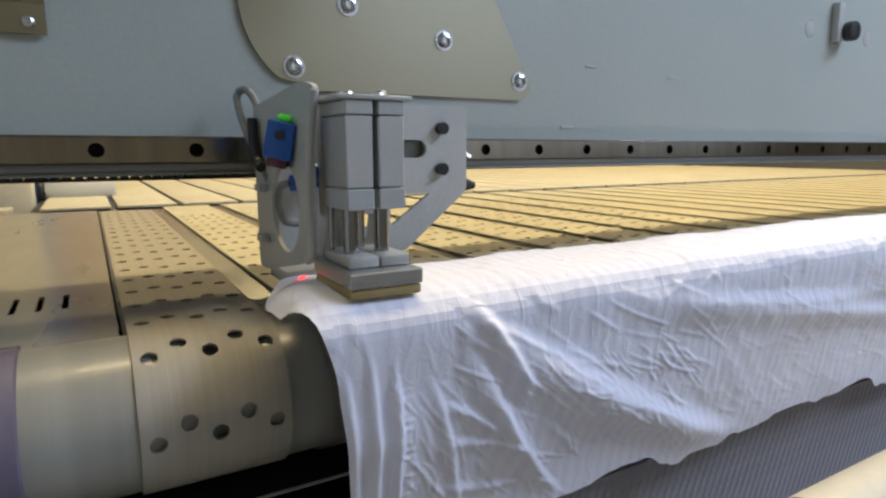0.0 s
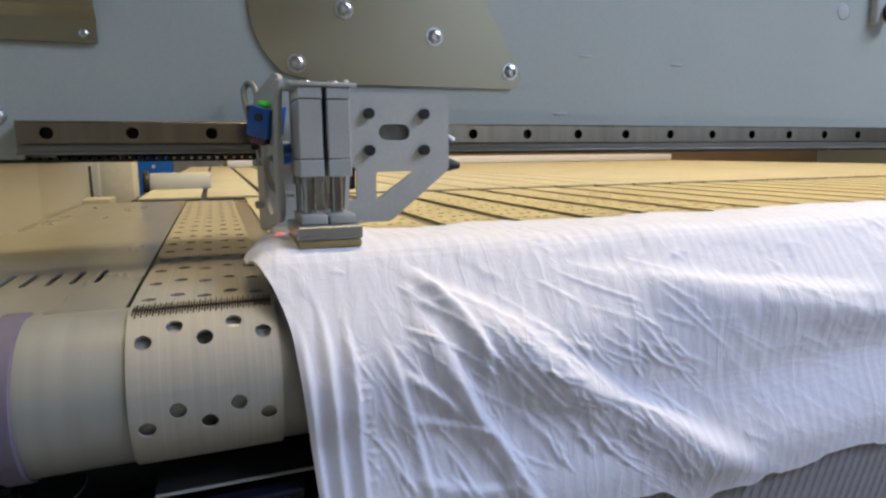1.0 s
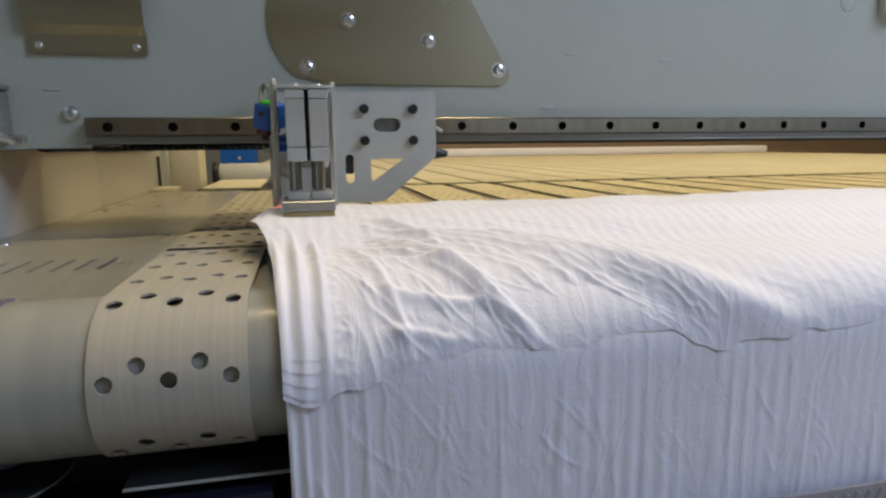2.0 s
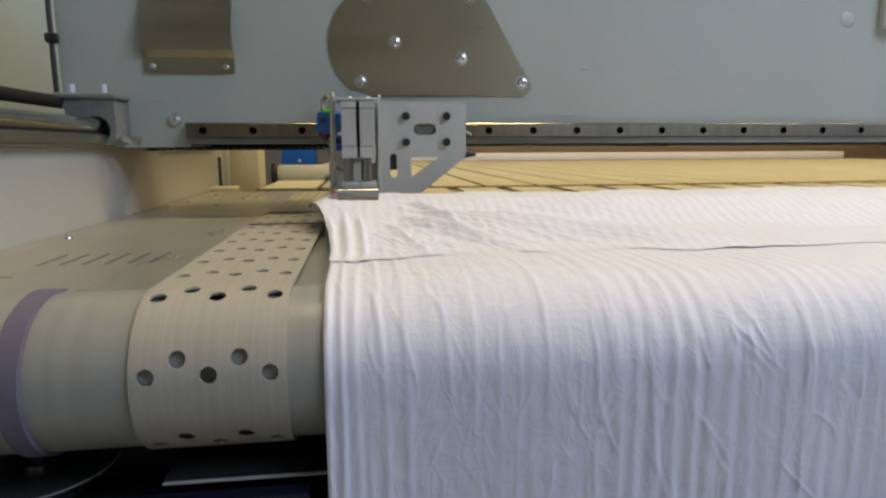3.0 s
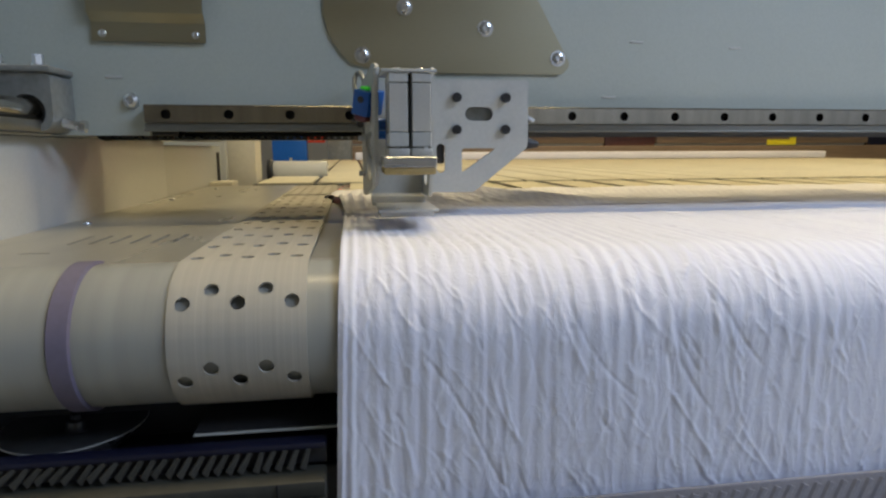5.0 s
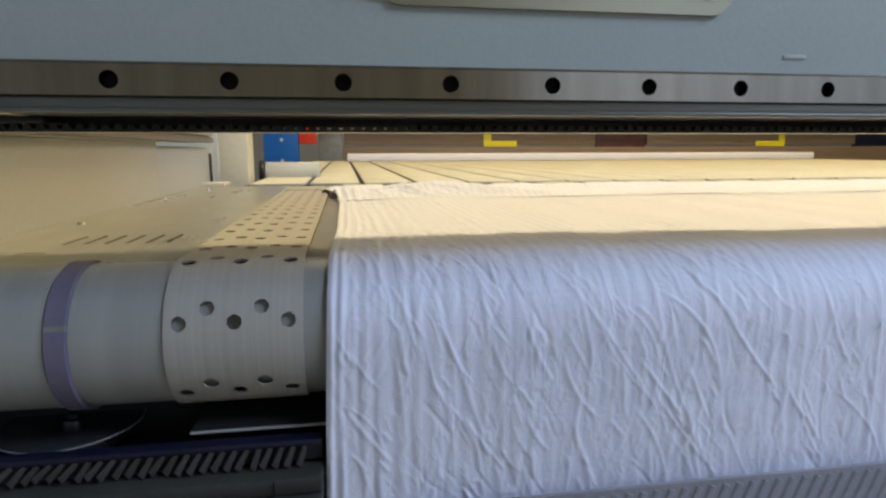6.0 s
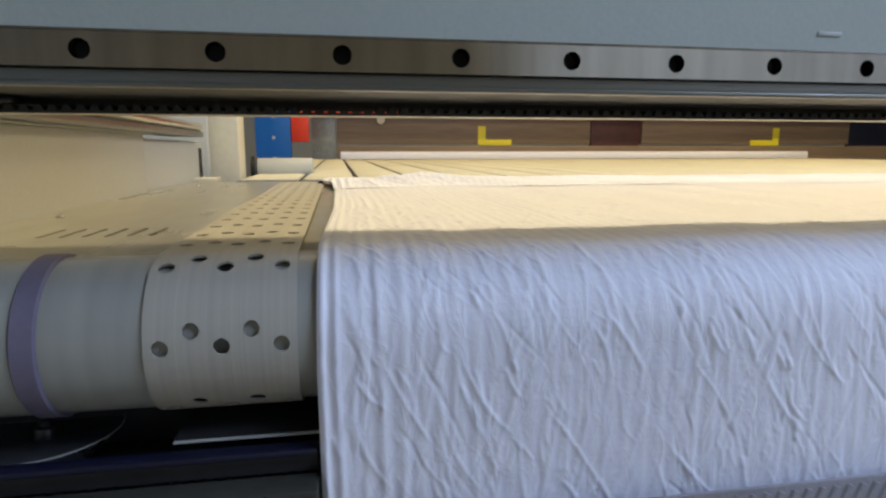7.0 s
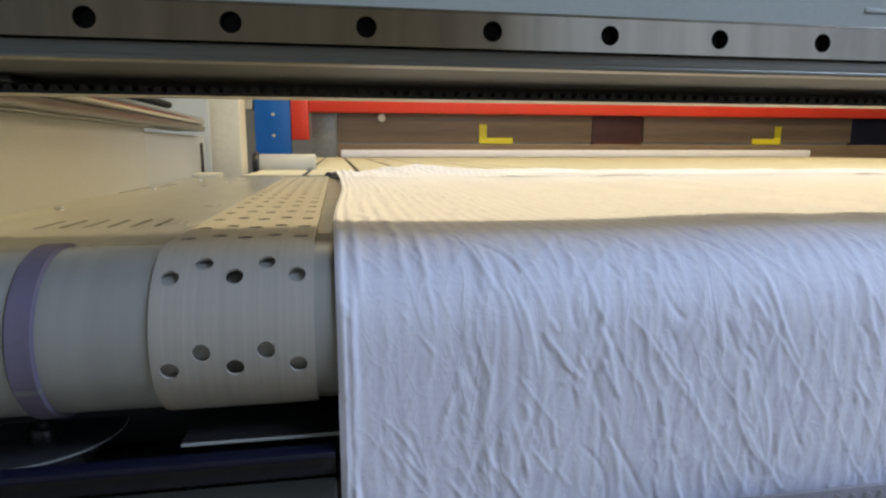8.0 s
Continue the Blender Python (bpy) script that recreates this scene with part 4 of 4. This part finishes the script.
def field_top(xs, ss):
    """The upper layer: folds that fan out from the clamp, and small crumples."""
    rnd = random.Random(23)
    X, S = np.meshgrid(xs, ss)
    h = 0.0016 * vnoise(X / 0.06, S / 0.05, 31) + 0.0006 * vnoise(X / 0.012, S / 0.014, 32)
    h += 0.0035 * vnoise(X / 0.20, S / 0.06, 29) * np.clip((S - 0.06) / 0.05, 0, 1)
    folds = (((0.058, 0.078), (0.425, 0.292), 0.0175, 0.0128, -0.012), ((0.070, 0.095), (0.205, 0.300), 0.0085, 0.0085, -0.008),
             ((0.085, 0.082), (0.135, 0.165), 0.0060, 0.0045, 0.003), ((0.16, 0.092), (0.60, 0.150), 0.0150, 0.0065, -0.008),
             ((0.022, 0.078), (0.013, 0.320), 0.0042, 0.0056, 0.000), ((0.037, 0.080), (0.027, 0.320), 0.0036, 0.0050, 0.000),
             ((0.006, 0.085), (0.002, 0.320), 0.0032, 0.0036, 0.000),
             ((0.050, 0.100), (0.090, 0.300), 0.0045, 0.0030, 0.003), ((0.30, 0.13), (0.95, 0.24), 0.0140, 0.0050, 0.008),
             ((0.060, 0.180), (0.140, 0.205), 0.0050, 0.0034, 0.004), ((0.060, 0.215), (0.150, 0.235), 0.0050, 0.0034, -0.004),
             ((0.062, 0.150), (0.110, 0.185), 0.0042, 0.0030, 0.003), ((0.062, 0.245), (0.130, 0.262), 0.0045, 0.0030, 0.002))
    for p, q, w, a, b in folds:
        add_ridge(h, xs, ss, p, q, w, a, b, 0.36 if w > 0.008 else 0.3)
    # puckers along the stitched side hem
    for c in np.arange(0.085, HEM - 0.01, 0.0065):
        c2 = c + rnd.uniform(-0.002, 0.002)
        add_ridge(h, xs, ss, (0.034, c2), (0.034 + rnd.uniform(0.008, 0.016), c2 + rnd.gauss(0.001, 0.003)), 0.0014, rnd.uniform(0.0004, 0.0009), 0.0, 0.35)
    for k in range(430):
        x, c = rnd.uniform(0.03, 1.0), rnd.uniform(0.09, HEM)
        n = rnd.uniform(0.03, 0.10)
        ang = math.atan2(c, x + 0.05) + rnd.gauss(0, 0.20)
        add_ridge(h, xs, ss, (x, c), (x + n * math.cos(ang), c + n * math.sin(ang)), rnd.uniform(0.0014, 0.0030), rnd.uniform(0.0003, 0.0010) * (1.3 if x < 0.28 else 0.30), rnd.gauss(0, 0.0022))
    for k in range(260):
        x, c = rnd.uniform(0.02, 0.30), rnd.uniform(0.12, HEM)
        n = rnd.uniform(0.012, 0.045)
        ang = math.atan2(c, 0.7 * x + 0.02) + rnd.gauss(0, 0.22)
        add_ridge(h, xs, ss, (x, c), (x + n * math.cos(ang), c + n * math.sin(ang)), rnd.uniform(0.0009, 0.0018), rnd.uniform(0.0003, 0.0009), rnd.gauss(0, 0.0015))
    for k in range(110):
        x, c = rnd.uniform(0.03, 0.9), rnd.uniform(0.0, 0.12)
        n = rnd.uniform(0.015, 0.05)
        ang = rnd.uniform(-0.5, 0.9)
        add_ridge(h, xs, ss, (x, c), (x + n * math.cos(ang), c + n * math.sin(ang)), rnd.uniform(0.0018, 0.004), rnd.uniform(0.0003, 0.0008), rnd.gauss(0, 0.004))
    return h


STEP = 0.005
HEM = 0.272
LINEN_END = 1.36


def linen_xs():
    a = list(np.arange(0.0, 0.52, 0.0016))
    while a[-1] < 2.3:
        a.append(a[-1] + 0.0016 + (a[-1] - 0.52) * 0.03)
    return np.array(a)


SUB = 4


def linen_strips(parent, name, length, field, shift, edge, hem):
    """Rigid cross strips, each a little piece of one continuous wrinkled cloth."""
    xs = linen_xs()
    n = int(round(length / STEP))
    length = n * STEP
    ss = np.arange(n * SUB + 3) * (STEP / SUB)
    nx = len(xs)
    H = np.maximum(field(xs, ss), -0.0010)
    X, S = np.meshgrid(xs, ss)
    X = X + edge(S) * np.clip(1 - X / 0.15, 0, 1)
    SS = S.copy()
    if hem:
        # the loose corner beside the clamp rolls down
        H = H - 0.013 * np.clip((0.010 - X) / 0.025, 0, 1) ** 2 * np.clip((0.092 - S) / 0.03, 0, 1)
        ramp = np.clip((S - (length - 0.06)) / 0.06, 0, 1) ** 2
        wav = 0.011 * vnoise(X / 0.050, X * 0, 41) + 0.004 * vnoise(X / 0.017, X * 0, 42)
        SS = S + ramp * (wav + 0.012 * np.exp(-((X - 0.03) / 0.03) ** 2))
        H = H - 0.4 * (SS - S) ** 2 / (2 * 0.053)
        lift = 0.0018 * np.clip(vnoise(X / 0.034, X * 0 + 5, 43) - 0.15, 0, 1)
        H = H * (1 - 0.8 * ramp) + ramp * lift + shift - (shift - 0.0005) * np.clip((S - (length - 0.10)) / 0.10, 0, 1)
    else:
        H = H * (0.15 + 0.85 * np.clip((S - HEM + 0.01) / 0.05, 0, 1)) + shift
    gs = np.gradient(H, ss, axis=0)
    gx = np.gradient(H, xs, axis=1)
    m = SUB + 3
    faces = [(j * nx + i, (j + 1) * nx + i, (j + 1) * nx + i + 1, j * nx + i + 1) for j in range(m - 1) for i in range(nx - 1)]
    strips = []
    for k in range(n):
        rows = slice(k * SUB, k * SUB + m)
        mid = (k + 0.5) * STEP
        h, sv = H[rows].copy(), S[rows]
        h[-2] -= 0.0003
        h[-1] -= 0.0008
        half = (sv - mid) / 0.053 * 0.5
        N = np.stack([-gx[rows], gs[rows] - half, np.ones_like(sv)], -1)
        N /= np.linalg.norm(N, axis=-1, keepdims=True)
        V = np.stack([X[rows], -(SS[rows] - mid), h], -1).reshape(-1, 3)
        me = bpy.data.meshes.new(name)
        me.from_pydata(V.tolist(), [], faces[:len(faces) - 2 * (nx - 1)] if k == n - 1 else faces)
        me.materials.append(LINEN)
        uv = me.uv_layers.new(name="UVMap")
        idx = np.empty(len(me.loops), dtype=np.int32)
        me.loops.foreach_get("vertex_index", idx)
        UV = np.stack([X[rows].ravel(), sv.ravel()], -1)[idx]
        uv.data.foreach_set("uv", UV.astype(np.float32).ravel())
        me.shade_smooth()
        me.normals_split_custom_set_from_vertices(N.reshape(-1, 3).tolist())
        ob = new(name, me)
        ob.parent = parent
        strips.append((ob, mid))
    return strips


def linen_path(t):
    """The line that the cloth follows at t, from its leading edge backwards, as arrays: length, y, z."""
    rc = R + 0.0022
    yb = beam_y(min(t, 3.93))
    lead = yb - 0.080
    z = 0.0755
    if t > 3.93:
        lead += belt_s(t) - belt_s(3.93)
        z = rc + (0.0755 - rc) * max(0.0, 1 - (t - 3.93) / 0.3) ** 2
    pts = []
    if lead > END + 0.02:
        over = lead - END - 0.02
        pts += [(END + 0.04, z - 0.02 - over - 0.001), (END + 0.04, z - 0.02)]
        pts += [(END + 0.02 + 0.02 * math.cos(a), z - 0.02 + 0.02 * math.sin(a)) for a in (0.3, 0.6, 0.9, 1.2, 1.5)]
    else:
        pts.append((lead, z))
    ly = lead - 0.079
    if t > 3.93:
        ly = min(lead - 0.079, 0.6)
    pts.append((ly, z))
    if ly < -rc:
        pts.append((ly - 0.004, z - 0.004))
        pts.append((min(ly - 0.004, -0.072) + 0.6 * max(0.0, -0.068 - ly), -0.13))
        pts.append((-0.072, -1.6))
    else:
        d = math.hypot(ly, z)
        th = math.atan2(z, ly) + math.acos(min(1.0, rc / d))
        ty, tz = rc * math.cos(th), rc * math.sin(th)
        w = min(1.0, max(0.0, (ly - 0.03) / 0.10))
        for k in range(1, 24):
            y = ly + (ty - ly) * k / 24
            line = z + (tz - z) * k / 24
            lie = rc + (z - rc) * math.exp(-((ly - y) / 0.045) ** 2)
            pts.append((y, (1 - w) * line + w * max(lie, rc)))
        while th < math.pi:
            pts.append((rc * math.cos(th), rc * math.sin(th)))
            th += 0.05
        pts.append((-rc, 0.0))
        pts.append((-rc, -1.6))
    P = np.array(pts)
    seg = np.hypot(*np.diff(P, axis=0).T)
    keep = np.concatenate([[True], seg > 1e-7])
    P = P[keep]
    L = np.concatenate([[0], np.cumsum(np.hypot(*np.diff(P, axis=0).T))])
    u = np.arange(-0.06, L[-1] - 0.001, 0.002)
    d0 = (P[1] - P[0]) / np.hypot(*(P[1] - P[0]))
    y = np.where(u < 0, P[0, 0] + u * d0[0], np.interp(u, L, P[:, 0]))
    z = np.where(u < 0, P[0, 1] + u * d0[1], np.interp(u, L, P[:, 1]))
    k = np.exp(-(np.arange(-26, 27) * 0.002 / (0.0085 + 0.003 * max(0.0, 1 - t))) ** 2 / 2)
    k /= k.sum()
    y, z = np.convolve(y, k, "valid"), np.convolve(z, k, "valid")
    u = u[26:-26]
    return np.concatenate([[0], np.cumsum(np.hypot(np.diff(y), np.diff(z)))]) + u[0], y, z


def linen():
    th = empty("bed_sheet", "white satin-striped bed sheet being fed over the roller", "bed sheet")
    low_edge = lambda s: np.interp(s, [0, 0.1, 0.3, 0.6, 0.75, 0.85, 0.95, 1.1], [0.006, 0.015, 0.0205, 0.0210, 0.0160, 0.0125, 0.0105, 0.0120])
    bows = np.arange(-0.02, 0.32, 0.002)
    bow = np.interp(bows, [0, 0.010, 0.026, 0.066, 0.083, 0.097, 0.118, 0.145, 0.185, 0.25], [0.004, -0.008, -0.0150, -0.0145, -0.0060, 0.0000, 0.0065, 0.0095, 0.0135, 0.0190])
    bow = np.convolve(np.pad(bow, 4, mode="edge"), np.ones(9) / 9, "valid")
    top_edge = lambda s: np.interp(s, bows, bow)
    low = linen_strips(th, "linen_strip", LINEN_END, field_low, 0.0, low_edge, False)
    top = linen_strips(th, "upper_linen_strip", HEM, field_top, 0.0050, top_edge, True)
    host = top[2][0]
    v = min((q.co for q in host.data.vertices), key=lambda c: (c.x - 0.0116) ** 2 + c.y ** 2)
    spot = bmesh.new()
    bmesh.ops.create_circle(spot, cap_ends=True, segments=16, radius=1)
    bmesh.ops.transform(spot, matrix=pose(v.x, v.y, v.z + 0.0012, 0, 0, -38) @ Matrix.Diagonal((0.0016, 0.0062, 1, 1)), verts=spot.verts[:])
    part("sensor_spot", spot, LASER, host, "red light spot of the sensor")
    # the freed corner that springs up when the clamp lets go
    xs = np.linspace(0.0, 0.118, 24)
    vs, fs = [], []
    for i, x in enumerate(xs):
        top_z = 0.037 * (1 - x / 0.118) ** 1.35 + 0.0015
        for j in range(7):
            f = j / 6
            vs.append((0.011 + x - 0.006 * f * (1 - x / 0.118), 0.006 * f * f + 0.0016 * math.sin(70 * x + 3 * f), top_z * f))
    for i in range(23):
        for j in range(6):
            fs.append((i * 7 + j, i * 7 + 7 + j, i * 7 + 8 + j, i * 7 + 1 + j))
    me = bpy.data.meshes.new("corner_flap")
    me.from_pydata(vs, [], fs)
    me.materials.append(LINEN)
    uv = me.uv_layers.new(name="UVMap")
    for lp in me.loops:
        uv.data[lp.index].uv = vs[lp.vertex_index][0], vs[lp.vertex_index][2]
    me.shade_smooth()
    flap = new("corner_flap", me)
    flap.parent = th
    return low, top, flap


# ---- build ----
hall()
rack()
frame_parts()
ROLL = roller()
under_parts()
rear_conveyor()
BEAM_OB = beam()
DRIVE = drive_belt(BEAM_OB)
GRIP, FOOT = gripper()
spare_belts()
BELT_OB, BELT_STRIPS, LACE = belts()
LACE_OB = part("seam_lacing", LACE, BLACK, BELT_OB, "dark wire seam lacing", smooth=60)
LOWER, UPPER, FLAP = linen()


def motions():
    walk(BEAM_OB, [(t, pose(0, y, DROOP * y + 0.02 * min(0, y))) for t, y in BEAM])
    shift = [(0, 0), (3.8, 0), (3.9, -0.008), (4.0, -0.040), (4.2, -0.137), (4.35, -0.175), (4.5, -0.185), (4.8, -0.185),
             (5.1, 0.15), (5.6, 0.85), (5.8, 0.95), (8.0, 0.95)]
    times = sorted({t for t, _ in shift} | {t for t, _ in BEAM})
    belt_times = [0, 3.8] + [round(3.85 + 0.05 * k, 2) for k in range(41)] + [8.0]
    walk(GRIP, [(t, pose(float(np.interp(t, [a for a, _ in shift], [b for _, b in shift])), beam_y(t), DROOP * beam_y(t))) for t in times])
    for k, ob in enumerate(DRIVE):
        walk(ob, [(t, drive_place(0.31 + float(np.interp(t, [a for a, _ in shift], [c for _, c in shift])) - TEETH * k)) for t in belt_times])
    walk(BRISTLES, [(0, pose(0, 0, 0)), (6.1, pose(0, 0, 0)), (6.4, pose(0, 0.020, -0.012)), (8.0, pose(0, 0.020, -0.012))])
    walk(FOOT, [(0, pose(0, 0, 0)), (3.85, pose(0, 0, 0)), (3.98, pose(0, 0, 0.024)), (8.0, pose(0, 0, 0.024))])
    steps = [round(0.1 * k, 2) for k in range(81)]
    walk(ROLL, [(t, pose(0, 0, 0, -math.degrees((belt_s(t) - belt_s(4.0)) / R) + 180 - 63.8)) for t in steps])
    phase = R * math.pi / 2
    for ob, s in BELT_STRIPS:
        rows = []
        for t in steps:
            y, z, a = belt_loop(belt_s(t) - phase + s)
            rows.append((t, pose(0, y, z, a)))
        walk(ob, rows)
    rows = []
    for t in steps:
        y, z, a = belt_loop(belt_s(t) - phase + LACE_S)
        rows.append((t, pose(0, y, z, a)))
    walk(LACE_OB, rows)
    paths = [(t, linen_path(t)) for t in steps]
    tilt = [(0, 90), (3.8, 90), (3.9, 48), (4.0, 8), (4.1, 10), (4.2, 80), (4.3, 90), (8.0, 90)]
    turn = lambda t: float(np.interp(t, [a for a, _ in tilt], [b for _, b in tilt]))
    walk(FLAP, [(t, pose(0, float(np.interp(0.006, L, Y)), float(np.interp(0.006, L, Z)) + 0.003 - 0.010 * turn(t) / 90, turn(t))) for t, (L, Y, Z) in paths])
    # the slack that the drape takes up while the clamp stands before the roller
    slack = lambda t: float(np.interp(t, [0, 0.5, 1.0, 1.6, 2.3], [0.90, 0.975, 1.06, 1.04, 1.0]))
    for layer, sheets in enumerate((LOWER, UPPER)):
        lines = []
        for t, (L, Y, Z) in paths:
            down = np.clip((-0.03 - Z) / 0.07, 0, 1)
            down = down * down * (3 - 2 * down)
            # the upper layer hangs before the apron, the lower one behind it
            goal = np.minimum(Y, -0.0715) if layer else np.maximum(Y, -0.0530)
            lines.append((t, L / slack(t), np.where(Y < 0, Y + (goal - Y) * down, Y), Z))
        for ob, s in sheets:
            rows = []
            for t, L, Y, Z in lines:
                a, b = s - 0.0035, s + 0.0035
                y0, z0 = np.interp(a, L, Y), np.interp(a, L, Z)
                y1, z1 = np.interp(b, L, Y), np.interp(b, L, Z)
                rows.append((t, pose(0, float(np.interp(s, L, Y)), float(np.interp(s, L, Z)), math.degrees(math.atan2(z0 - z1, y0 - y1)))))
            walk(ob, rows)


LACE_S = -0.123
motions()
